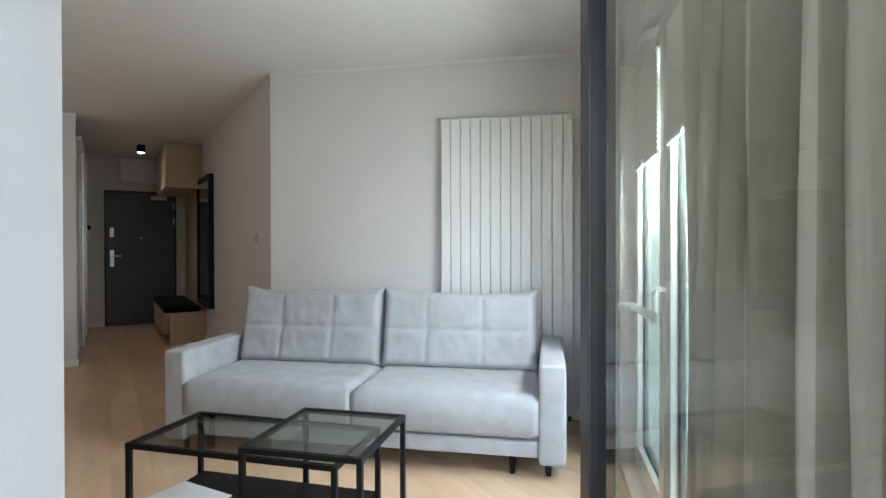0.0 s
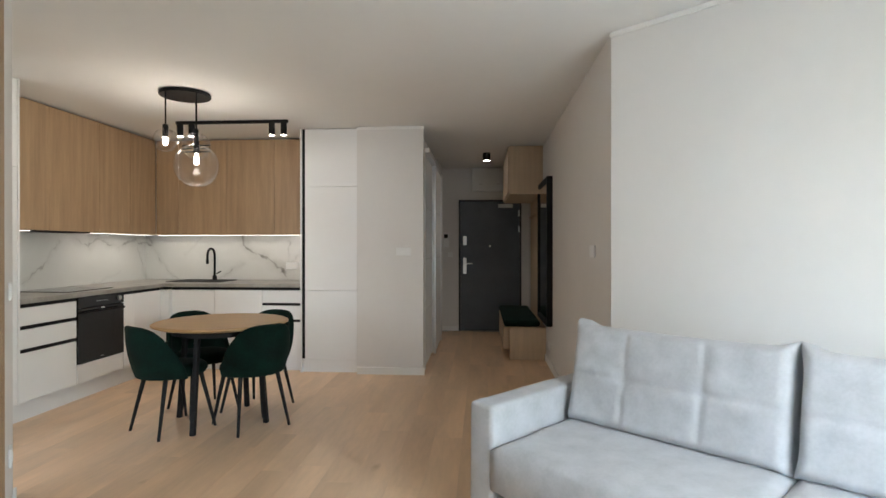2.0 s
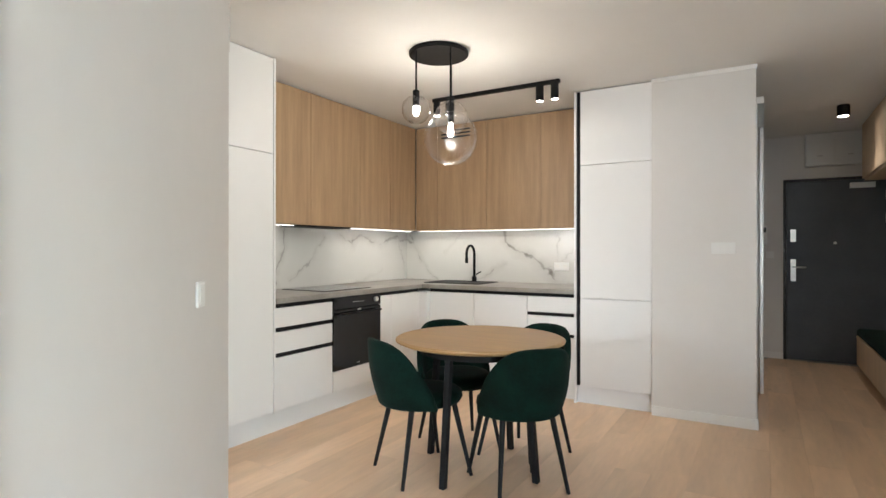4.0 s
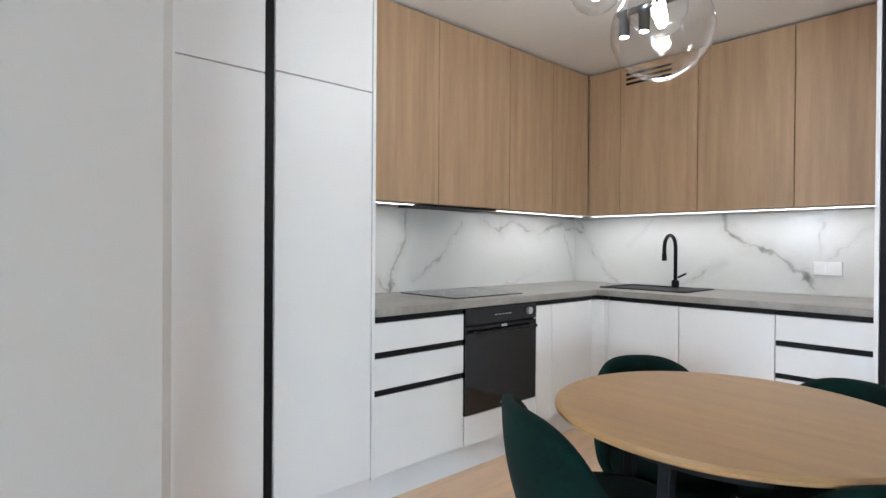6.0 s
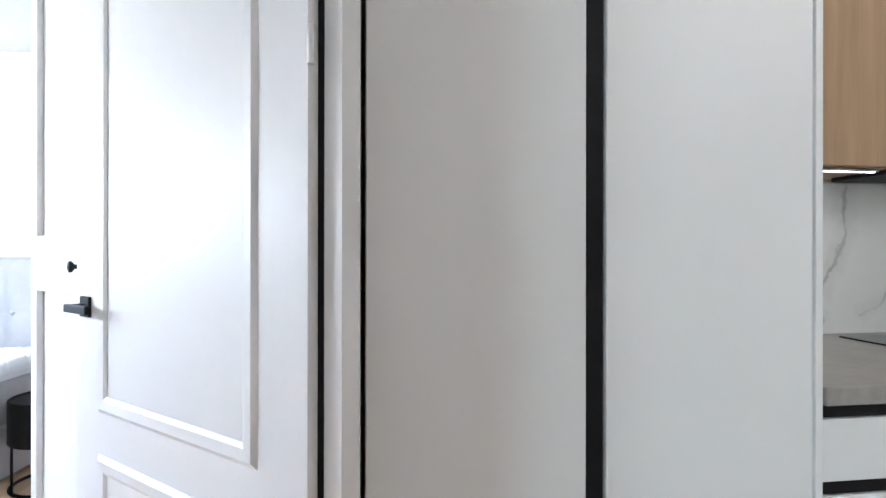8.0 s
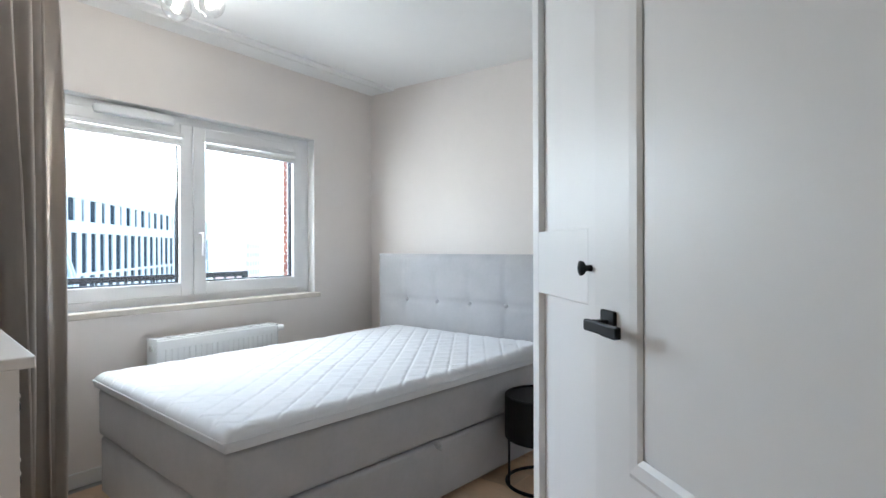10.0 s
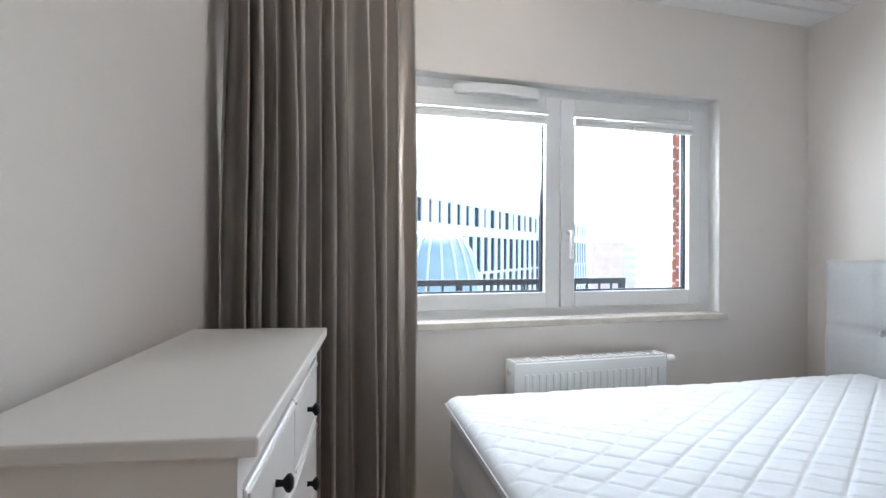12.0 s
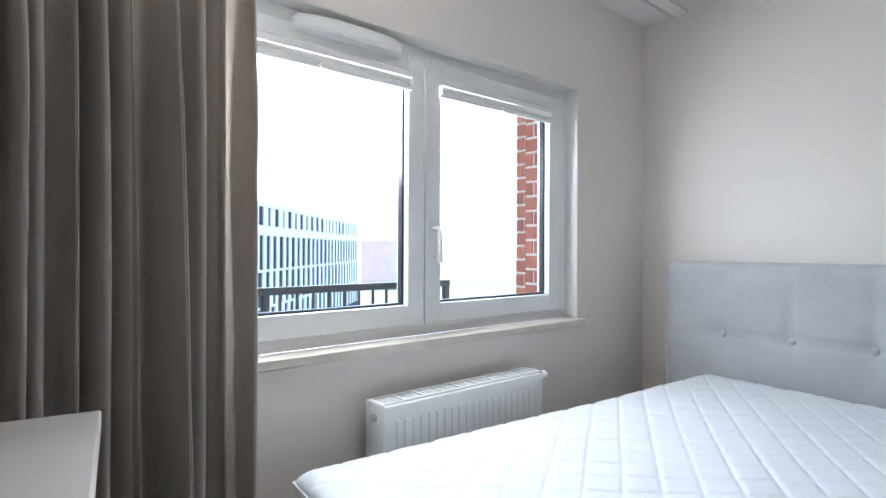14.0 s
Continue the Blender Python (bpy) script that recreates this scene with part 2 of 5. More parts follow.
let_through(CURTAIN, 0.42)
PVC = mat("white_pvc", (0.80, 0.80, 0.80), 0.35, var=0.015, scale=3)
ANTH = mat("anthracite_frame", (0.022, 0.022, 0.024), 0.4, var=0.12, scale=8)
DOORGREY = mat("anthracite_door", (0.075, 0.088, 0.108), 0.45, var=0.12, scale=4, bump=0.05, bscale=150)
STEEL = mat("brushed_steel", (0.62, 0.61, 0.60), 0.3, metal=1.0, var=0.06, scale=20)
ALU = mat("aluminium", (0.70, 0.70, 0.70), 0.35, metal=1.0, var=0.05, scale=10)
ENAMEL = mat("white_enamel", (0.78, 0.78, 0.77), 0.35, var=0.02, scale=3)
PLASTIC = mat("white_plastic", (0.80, 0.80, 0.79), 0.35, var=0.01, scale=5)
SILL = mat("stone_sill", (0.62, 0.56, 0.49), 0.35, var=0.12, scale=9)
LACQ = mat("white_lacquer", (0.83, 0.82, 0.81), 0.45, var=0.008, scale=2)
DRESS = mat("off_white_lacquer", (0.80, 0.755, 0.715), 0.38, var=0.02, scale=2)
# far buildings: the haze of distance is put into these two pale colours
HAZE = mat("haze_paled_brick", (0.78, 0.54, 0.47), 0.9, var=0.1, scale=0.5)
HAZEWIN = mat("haze_paled_glazing", (0.58, 0.60, 0.62), 0.8, var=0.1, scale=0.5)
BRICK = mat("red_brick", (0.30, 0.10, 0.065), 0.85, var=0.22, scale=14, bump=0.4, bscale=50, per_object=0.15)
MORTAR = mat("mortar", (0.52, 0.50, 0.47), 0.9, var=0.1, scale=20, bump=0.3)
CONCRETE = mat("concrete", (0.42, 0.41, 0.40), 0.85, var=0.12, scale=4, bump=0.2)
RENDER = mat("white_render", (0.78, 0.78, 0.77), 0.85, var=0.03, scale=3, bump=0.2, bscale=200)
BLIND = mat("pleated_blind", (0.80, 0.80, 0.78), 0.8, var=0.03, scale=5)
MIRROR = mat("mirror_glass", (0.85, 0.86, 0.86), 0.02, metal=1.0, var=0.0)
GLASS = glass_mat("pane_glass")
MINT = glass_mat("coated_glass", (0.83, 0.94, 0.91))
GLOBE = glass_mat("globe_glass", (0.97, 0.97, 0.97), gloss=0.05, rim=0.75, power=2.6)
TABGLASS = glass_mat("table_glass", (0.86, 0.90, 0.89))
GREENISH = glass_mat("door_glass", (0.83, 0.84, 0.80), gloss=0.08)
BULB = glow("warm_bulb", (1.0, 0.90, 0.76), 1.2)
SPOTG = glow("spot_lens", (1.0, 0.92, 0.8), 3)
LEDG = glow("led_diffuser", (1.0, 0.95, 0.86), 0.6)
LEAF = mat("leaves", (0.07, 0.13, 0.03), 0.6, var=0.5, scale=0.6, per_object=0.2)
BARK = mat("bark", (0.12, 0.09, 0.06), 0.9, var=0.3, scale=6)
GROUND = mat("ground", (0.12, 0.13, 0.085), 0.95, var=0.4, scale=0.05)
FIN = mat("white_fins", (0.70, 0.70, 0.70), 0.6, var=0.04, scale=0.5)
DARKPANE = mat("dark_glazing", (0.050, 0.060, 0.072), 0.7, var=0.3, scale=0.3, spec=0.0)
DOME = mat("blue_glazing", (0.36, 0.42, 0.43), 0.5, var=0.25, scale=0.4, spec=0.1)


# ---- building blocks ----
def part(name, bm, material, parent=None, label="", smooth=False):
    me = bpy.data.meshes.new(name)
    bm.to_mesh(me)
    bm.free()
    me.materials.append(material)
    if smooth:
        for p in me.polygons:
            p.use_smooth = True
    ob = new(name, me)
    if parent:
        ob.parent = parent
    if label:
        ob["label"] = label
    return ob


def thing(name, m, label, category, group="", kind=""):
    ob = new(name)
    ob.empty_display_size = 0.1
    ob.matrix_world = m
    return tagged(ob, label, category, group, kind)


def bx(x0, y0, z0, x1, y1, z1, bev=0.0, seg=2, bm=None):
    own = bm is None
    b = bmesh.new()
    bmesh.ops.create_cube(b, size=1)
    for v in b.verts:
        v.co = Vector(((x0 + x1) / 2 + v.co.x * (x1 - x0), (y0 + y1) / 2 + v.co.y * (y1 - y0), (z0 + z1) / 2 + v.co.z * (z1 - z0)))
    if bev:
        bmesh.ops.bevel(b, geom=b.edges[:], offset=bev, segments=seg, affect="EDGES", profile=0.5)
    if own:
        return b
    join(bm, b)
    return bm


def join(a, b):
    me = bpy.data.meshes.new("join_tmp")
    b.to_mesh(me)
    b.free()
    a.from_mesh(me)
    bpy.data.meshes.remove(me)


def boxes(*many, bev=0.0):
    b = bmesh.new()
    for q in many:
        bx(*q, bev=bev, bm=b)
    return b


def cyl(r, z0, z1, x=0, y=0, r2=None, seg=24, bev=0.0):
    b = bmesh.new()
    bmesh.ops.create_cone(b, cap_ends=True, segments=seg, radius1=r, radius2=r if r2 is None else r2, depth=z1 - z0)
    for v in b.verts:
        v.co += Vector((x, y, (z0 + z1) / 2))
    if bev:
        es = [e for e in b.edges if len(e.link_faces) == 2 and any(len(f.verts) > 4 for f in e.link_faces)]
        bmesh.ops.bevel(b, geom=es, offset=bev, segments=2, affect="EDGES")
    return b


def rod(p, q, r, r2=None, seg=12):
    p, q = Vector(p), Vector(q)
    b = cyl(r, 0, (q - p).length, r2=r2, seg=seg)
    b.transform(Matrix.Translation(p) @ (q - p).to_track_quat("Z", "Y").to_matrix().to_4x4())
    return b


def tube(points, r, seg=12):
    """A round tube along points."""
    b = bmesh.new()
    pts = [Vector(p) for p in points]
    rings = []
    up = Vector((0.123, 0.321, 0.93))
    for i, p in enumerate(pts):
        d = (pts[min(i + 1, len(pts) - 1)] - pts[max(i - 1, 0)]).normalized()
        a = d.cross(up).normalized()
        c = a.cross(d).normalized()
        up = c
        rings.append([b.verts.new(p + r * (math.cos(k * math.tau / seg) * a + math.sin(k * math.tau / seg) * c)) for k in range(seg)])
    for i in range(len(rings) - 1):
        for k in range(seg):
            b.faces.new((rings[i][k], rings[i][(k + 1) % seg], rings[i + 1][(k + 1) % seg], rings[i + 1][k]))
    b.faces.new(rings[0][::-1])
    b.faces.new(rings[-1])
    bmesh.ops.recalc_face_normals(b, faces=b.faces[:])
    return b


def lathe(profile, seg=32, x=0, y=0):
    """Turn (r, z) pairs round the upright axis."""
    b = bmesh.new()
    rings = [[b.verts.new((x + r * math.cos(k * math.tau / seg), y + r * math.sin(k * math.tau / seg), z)) for k in range(seg)] for r, z in profile]
    for i in range(len(rings) - 1):
        for k in range(seg):
            b.faces.new((rings[i][k], rings[i][(k + 1) % seg], rings[i + 1][(k + 1) % seg], rings[i + 1][k]))
    bmesh.ops.remove_doubles(b, verts=b.verts[:], dist=1e-5)
    bmesh.ops.recalc_face_normals(b, faces=b.faces[:])
    return b


def prism(poly, z0, z1):
    b = bmesh.new()
    lo = [b.verts.new((x, y, z0)) for x, y in poly]
    hi = [b.verts.new((x, y, z1)) for x, y in poly]
    n = len(poly)
    b.faces.new(lo[::-1])
    b.faces.new(hi)
    for i in range(n):
        b.faces.new((lo[i], lo[(i + 1) % n], hi[(i + 1) % n], hi[i]))
    bmesh.ops.recalc_face_normals(b, faces=b.faces[:])
    return b


def sheet(f, nu, nv):
    """A grid of points f(u, v), u and v from 0 to 1."""
    b = bmesh.new()
    g = [[b.verts.new(f(i / nu, j / nv)) for j in range(nv + 1)] for i in range(nu + 1)]
    for i in range(nu):
        for j in range(nv):
            b.faces.new((g[i][j], g[i + 1][j], g[i + 1][j + 1], g[i][j + 1]))
    return b


def dent(x, lines, w):
    return sum(math.exp(-((x - l) / w) ** 2) for l in lines)


def pillow(w, h, t, su=(), sv=(), n=36, puff=0.5, seed=0.0, wrinkle=0.006, seam_w=0.02, depth=0.025, ears=0.0):
    """A padded block w wide (x), h high (z), t thick (y), sewn in along the lines su and sv on its front (-y)."""
    b = bmesh.new()
    m = max(8, int(n * h / w))

    def edge(q, p=0.10):
        d = min(q, 1 - q) / p
        return 1.0 if d >= 1 else math.sqrt(max(0.0, 1 - (1 - d) ** 2))

    def pt(i, j, side):
        u, v = i / n, j / m
        k = edge(u, 0.05 * max(1, h / w * 2)) * edge(v, 0.09)
        half = t / 2 * (1 - puff + puff * k) if side < 0 else t / 2 * (1 - puff + puff * k)
        if i in (0, n) or j in (0, m):
            half = t / 2 * (1 - puff)
        x, z = (u - 0.5) * w, v * h
        if ears:
            side_x = 1 if u > 0.5 else -1
            pull = ears * math.exp(-(min(u, 1 - u) * w / 0.05) ** 2 - (min(v, 1 - v) * h / 0.05) ** 2)
            x, z = x + side_x * pull * 0.5, z + (pull if v > 0.5 else -0.3 * pull) - 0.010 * math.sin(u * math.pi) * v
        if side < 0:
            half -= depth * min(1.2, dent(x, su, seam_w) + dent(z, sv, seam_w))
            half -= 1.5 * depth * dent(x, su, 0.05) * dent(z, sv, 0.045)
            half += wrinkle * noise.noise(Vector((x * 7 + seed, z * 7, seed))) * 2 + wrinkle * noise.noise(Vector((x * 22 + seed, z * 16, seed)))
        return Vector((x, side * half, z))

    F = [[b.verts.new(pt(i, j, -1)) for j in range(m + 1)] for i in range(n + 1)]
    B = [[b.verts.new(pt(i, j, 1)) for j in range(m + 1)] for i in range(n + 1)]
    for i in range(n):
        for j in range(m):
            b.faces.new((F[i][j], F[i + 1][j], F[i + 1][j + 1], F[i][j + 1]))
            b.faces.new((B[i][j], B[i][j + 1], B[i + 1][j + 1], B[i + 1][j]))
    ring = [(i, 0) for i in range(n)] + [(n, j) for j in range(m)] + [(i, m) for i in range(n, 0, -1)] + [(0, j) for j in range(m, 0, -1)]
    for k in range(len(ring)):
        (i, j), (i2, j2) = ring[k], ring[(k + 1) % len(ring)]
        b.faces.new((F[i2][j2], F[i][j], B[i][j], B[i2][j2]))
    bmesh.ops.recalc_face_normals(b, faces=b.faces[:])
    return b


def holed(x0, x1, z0, z1, a0, a1, c0, c1, y0, y1):
    """A wall along x from y0 to y1 with one opening through it."""
    b = bmesh.new()
    out, hole = ((x0, z0), (x1, z0), (x1, z1), (x0, z1)), ((a0, c0), (a1, c0), (a1, c1), (a0, c1))
    V = {(k, y): [b.verts.new((x, y, z)) for x, z in ring] for k, ring in enumerate((out, hole)) for y in (y0, y1)}
    for i in range(4):
        j = (i + 1) % 4
        for y in (y0, y1):
            b.faces.new((V[0, y][i], V[0, y][j], V[1, y][j], V[1, y][i]))
        for k in (0, 1):
            b.faces.new((V[k, y0][i], V[k, y0][j], V[k, y1][j], V[k, y1][i]))
    bmesh.ops.recalc_face_normals(b, faces=b.faces[:])
    return b


def struct(name, bm, material, label, category="wall"):
    return tagged(part(name, bm, material), label, category, kind="structure")


def turned(b, m):
    b.transform(m)
    return b


# axes of the angled living room: u along the radiator wall, v away from the room
E1, E2, CORNER = Vector((0.737, -0.676)), Vector((0.676, 0.737)), Vector((1.61, 4.12))
LIV = Matrix.Translation((1.61, 4.12, 0)) @ Matrix.Rotation(math.atan2(-0.676, 0.737), 4, "Z")
# axes of the television wall: x along it from the corner by the bedroom door, y into the wall

TVM = Matrix.Translation((-1.549, 3.526, 0)) @ Matrix.Rotation(math.atan2(-0.761, 0.648), 4, "Z")
H, HB = 2.56, 2.49  # ceilings: living side, bedroom

# ---- structure ----
struct("floor", prism([(-5.7, 0.0), (1.3, 0.0), (3.55, 2.45), (3.4, 2.7), (1.85, 4.2), (1.85, 9.8), (-5.7, 9.8)], -0.12, -0.008), CONCRETE, "screed under the oak planks", "floor")
struct("ceiling", bx(-5.8, -0.3, H, 4.2, 9.9, H + 0.2), CEIL, "plain white painted ceiling", "ceiling")
struct("ceiling_bedroom", prism([(-5.45, 0.20), (-2.39, 0.20), (-1.78, 3.56), (-5.45, 3.56)], HB, H - 0.003), CEIL, "white bedroom ceiling, set lower", "ceiling")
struct("wall_kitchen_west", bx(-3.42, 3.705, 0, -3.22, 7.45, H), WALL, "light grey painted wall behind the kitchen")
struct("wall_kitchen_north", bx(-3.22, 7.25, 0, -0.43, 7.45, H), WALL, "light grey painted wall behind the sink run")
struct("wall_pier", bx(-0.43, 6.47, 0, 0.262, 6.60, H), WALL, "warm grey painted pier beside the wardrobe")
struct("wall_hall_west", bx(-0.43, 6.60, 0, -0.35, 9.5, H), WALL, "warm grey painted wall behind the wardrobe")
struct("wall_hall_corner", bx(-0.35, 8.55, 0, 0.24, 9.5, H), WALL, "warm grey painted wall by the entrance")
struct("wall_entrance", boxes((-0.35, 9.5, 0, 0.50, 9.72, H), (1.48, 9.5, 0, 1.81, 9.72, H), (0.50, 9.5, 2.06, 1.48, 9.72, H)), WALL, "grey painted wall round the entrance door")
# unseen backing, added so no sky light leaks round the door leaf
struct("wall_light_stop", bx(0.30, 9.73, 0, 1.70, 9.80, H), WALL, "unseen plain panel added behind the entrance door to stop light leaking in")
struct("wall_hall_east", bx(1.61, 4.12, 0, 1.81, 9.5, H), WALL, "warm grey painted hall wall")
struct("wall_radiator", turned(bx(0.0, 0.0, 0, 2.85, 0.2, H), LIV), WALL, "light grey painted wall behind the sofa")
struct("wall_facade", turned(boxes((2.5, -0.85, 0, 2.85, 0, H), (2.5, -3.75, 0, 2.85, -2.45, H), (2.5, -2.45, 2.18, 2.85, -0.85, H), (2.5, -2.45, -0.1, 2.85, -0.85, 0.05)), LIV), WALL, "white painted facade wall with a floor-length opening")
# unseen wall, added to cut the eastern light on the balcony door and curtain
struct("wall_shade_east", turned(bx(2.5, -6.2, -0.1, 2.85, -3.752, H), LIV), RENDER, "unseen white rendered wall added to shade the balcony from the east")
struct("wall_television", turned(bx(0, -0.32, 0, 2.42, 0, H), TVM), WALL, "light grey wall carrying the slatted panel")
struct("wall_balcony_head", turned(boxes((2.43, -0.32, 2.2, 4.36, 0, H)), TVM), RENDER, "white lintel over the balcony door")
struct("reveal_balcony", prism([(0.021, 1.684), (0.468, 0.66), (0.1, 0.4), (-0.35, 1.2), (-0.22, 1.49)], 0, H), RENDER, "white plastered reveal of the balcony door", "trim")
struct("wall_bedroom_door", boxes((-2.60, 3.44, 2.08, -1.60, 3.572, H), (-5.4, 3.56, 0, -2.66, 3.70, H), (-2.66, 3.575, 2.12, -2.548, 3.722, H)), WALL, "white painted wall with the bedroom door")
struct("wall_bedroom_east", prism([(-2.385, 0.2), (-1.66, 3.50), (-1.62, 3.50), (-2.3, 0.2)], 0, H), WALLB, "warm white painted bedroom wall")
struct("wall_bedroom_west", bx(-5.6, 0.0, 0, -5.40, 3.7, H), WALLB, "warm white painted wall behind the bed")
struct("wall_bedroom_south", holed(-5.6, -2.2, 0, H, -4.79, -2.93, 0.85, 2.015, -0.12, 0.212), WALLB, "warm white painted window wall")
struct("ceiling_box", boxes((-5.40, 0.213, HB - 0.016, -2.36, 0.374, HB - 0.002), (-5.40, 0.382, HB - 0.016, -2.35, 0.391, HB - 0.002), (-5.40, 0.399, HB - 0.016, -2.34, 0.47, HB - 0.002)), CEIL, "white boxed ceiling strip with a curtain slot", "ceiling")
# the slots are shallow, so their shade is put into the track's dark colour
struct("curtain_rail", boxes((-5.38, 0.3745, HB - 0.006, -2.36, 0.3815, HB - 0.003), (-5.38, 0.3915, HB - 0.006, -2.36, 0.3985, HB - 0.003)), ANTH, "twin curtain track, coloured dark for the shade in the ceiling slots", "rail")


def skirting(name, p, q, side=1):
    p, q = Vector((*p, 0)), Vector((*q, 0))
    d = q - p
    b = bx(0, 0, 0, d.length, 0.014, 0.075, bev=0.003, seg=1)
    turned(b, Matrix.Translation(p) @ Matrix.Rotation(math.atan2(d.y, d.x), 4, "Z") @ Matrix.Diagonal((1, side, 1, 1)))
    bmesh.ops.recalc_face_normals(b, faces=b.faces[:])
    return struct(name, b, TRIM, "white painted skirting board", "baseboard")


skirting("baseboard", (-0.43, 6.468), (0.277, 6.468), -1)
skirting("baseboard", (1.608, 4.12), (1.608, 7.6), 1)
skirting("baseboard", (0.24, 9.498), (0.50, 9.498), -1)
skirting("baseboard", (1.61, 4.118), (1.61 + 2.5 * E1.x, 4.118 + 2.5 * E1.y), -1)
skirting("baseboard", (-1.549, 3.528), (-1.549 + 1.53 * 0.648, 3.528 - 1.53 * 0.761), 1)
skirting("baseboard", (-5.39, 0.214), (-2.39, 0.214), 1)
skirting("baseboard", (-5.398, 0.23), (-5.398, 3.5), -1)
struct("cornice", boxes((-0.43, 6.462, H - 0.03, 0.27, 6.47, H - 0.002)), TRIM, "pale shadow line at the ceiling", "trim")
struct("cornice", turned(boxes((0.0, -0.012, H - 0.03, 2.5, -0.001, H - 0.002)), LIV), TRIM, "pale shadow line at the ceiling", "trim")

# balcony, outside
struct("balcony_slab", prism([(-6.0, -1.5), (2.9, -1.5), (2.9, 0.2), (1.2, 1.0), (-0.2, 1.5), (-2.2, -0.1), (-6.0, -0.1)], -0.25, -0.02), CONCRETE, "grey concrete balcony floor", "balcony")
# unseen slab, added to keep sun off the bedroom window and the balcony reveal
struct("sun_shade_slab", prism([(-6.2, -1.6), (1.9, -1.6), (1.9, -0.4), (1.15, 0.0), (0.10, 1.2), (-2.0, -0.10), (-6.2, -0.10)], 2.72, 2.95), RENDER, "unseen white slab added overhead to keep the sun off", "balcony")
struct("ground", bx(-600, -600, -14.4, 600, 600, -14.0), GROUND, "far ground with grass and streets", "ground")

# oak planks in staggered rows
plank_mesh = None
floor_ob = bpy.data.objects["floor"]
random.seed(4)
PW, PL = 0.193, 1.29


def inside(x, y):
    if y > 9.45 or x < -5.38:
        return False
    if x < -1.6 and y < 3.6:
        return y > 0.25 and x < -2.2 + 0.18 * y
    if x < -1.6:
        return -3.2 < x and y < 7.2
    tv = (x + 1.549) * 0.761 + (y - 3.526) * 0.648
    u, v = (x - 1.61) * 0.737 - (y - 4.12) * 0.676, (x - 1.61) * 0.676 + (y - 4.12) * 0.737
    if tv < -0.15:
        return False
    if y > 6.9:
        return 0.0 < x < 1.65
    return (x < 1.7 or v < 0.05) and u < 2.55


for i in range(-28, 20):
    x = i * PW + 0.05
    off = random.uniform(0, PL)
    for j in range(-1, 9):
        y0 = j * PL + off - PL / 2
        runs = [y0 + PL * (k + 0.5) / 16 for k in range(16) if inside(x, y0 + PL * (k + 0.5) / 16)]
        if not runs:
            continue
        ya, yb = min(runs) - PL / 32, max(runs) + PL / 32
        if plank_mesh is None:
            b = bx(-PW / 2 + 0.0002, -PL / 2 + 0.0002, -0.008, PW / 2 - 0.0002, PL / 2 - 0.0002, 0, bev=0.0006, seg=1)
            plank_mesh = part("plank", b, OAKFLOOR, floor_ob)
            ob = plank_mesh
        else:
            ob = new("plank", plank_mesh.data)
            ob.parent = floor_ob
        ob.location = (x, (ya + yb) / 2, 0.0)
        ob.scale = (1, (yb - ya) / PL, 1)

# slatted panel on the television wall
panel = thing("slat_panel", TVM, "vertical oak slat panel fixed to the television wall", "wall panel", kind="structure")
part("backing", bx(1.534, 0.001, 0.002, 2.415, 0.006, H - 0.002), FELT, panel, "dark felt backing")
smesh = None
for k in range(21):
    x = 1.534 + k * 0.0425
    if smesh is None:
        smesh = part("slat", bx(0, 0.006, 0.002, 0.0245, 0.030, H - 0.002, bev=0.0025, seg=2), SLAT, panel)
        smesh.location = (x, 0, 0)
    else:
        o = new("slat", smesh.data)
        o.parent, o.location = panel, (x, 0, 0)


# ---- kitchen ----
XL, YR = -2.55, 6.53      # fronts of the two runs
XU, YU = -2.90, 6.96      # fronts of the wall units


def front(name, p, w, z0, z1, axis, parent, material=FRONT, th=0.019, gap=0.0024):
    """A front panel: axis 'y' runs along y facing +x, axis 'x' runs along x facing -y."""
    if axis == "y":
        b = bx(p[0] - th, p[1] + gap, z0 + gap, p[0], p[1] + w - gap, z1 - gap, bev=0.0015, seg=1)
    else:
        b = bx(p[0] + gap, p[1], z0 + gap, p[0] + w - gap, p[1] + th, z1 - gap, bev=0.0015, seg=1)
    return part(name, b, material, parent)


def tall_unit(y0, y1, seam, z0=0.137):
    t = thing("tall_cabinet", pose(0, 0, 0), "tall white matt kitchen cabinet reaching the ceiling", "cabinet", "tall kitchen cabinets")
    part("body", bx(-3.215, y0 + 0.001, 0.15, XL - 0.048, y1 - 0.001, H - 0.006), FRONT, t)
    front("door", (XL, y0), y1 - y0, z0 + 0.02, seam, "y", t)
    front("upper_door", (XL, y0), y1 - y0, seam, H - 0.008, "y", t)
    return t


tall_unit(3.730, 4.168, 1.885)
o = tall_unit(4.206, 4.672, 1.905)
part("grip_channel", bx(XL - 0.03, 4.170, 0.155, XL - 0.008, 4.204, H - 0.008), BLACK, o, "black recessed grip channel")
part("side_panel", bx(-3.215, 4.673, 0.15, XL + 0.004, 4.690, H - 0.006, bev=0.001, seg=1), FRONT, o)
o = thing("plinth", pose(0, 0, 0), "white plinth under the kitchen units", "plinth")
part("board", bx(XL - 0.078, 3.730, 0.0, XL - 0.060, YR + 0.078, 0.149), FRONT, o)
part("board", bx(XL - 0.060, YR + 0.060, 0.0, -1.042, YR + 0.078, 0.149), FRONT, o)


def grip(p, w, z, axis, parent):
    if axis == "y":
        b = bx(p[0] - 0.03, p[1] + 0.002, z - 0.026, p[0] - 0.006, p[1] + w - 0.002, z)
    else:
        b = bx(p[0] + 0.002, p[1] + 0.006, z - 0.026, p[0] + w - 0.002, p[1] + 0.03, z)
    return part("grip_channel", b, BLACK, parent, "black grip channel")


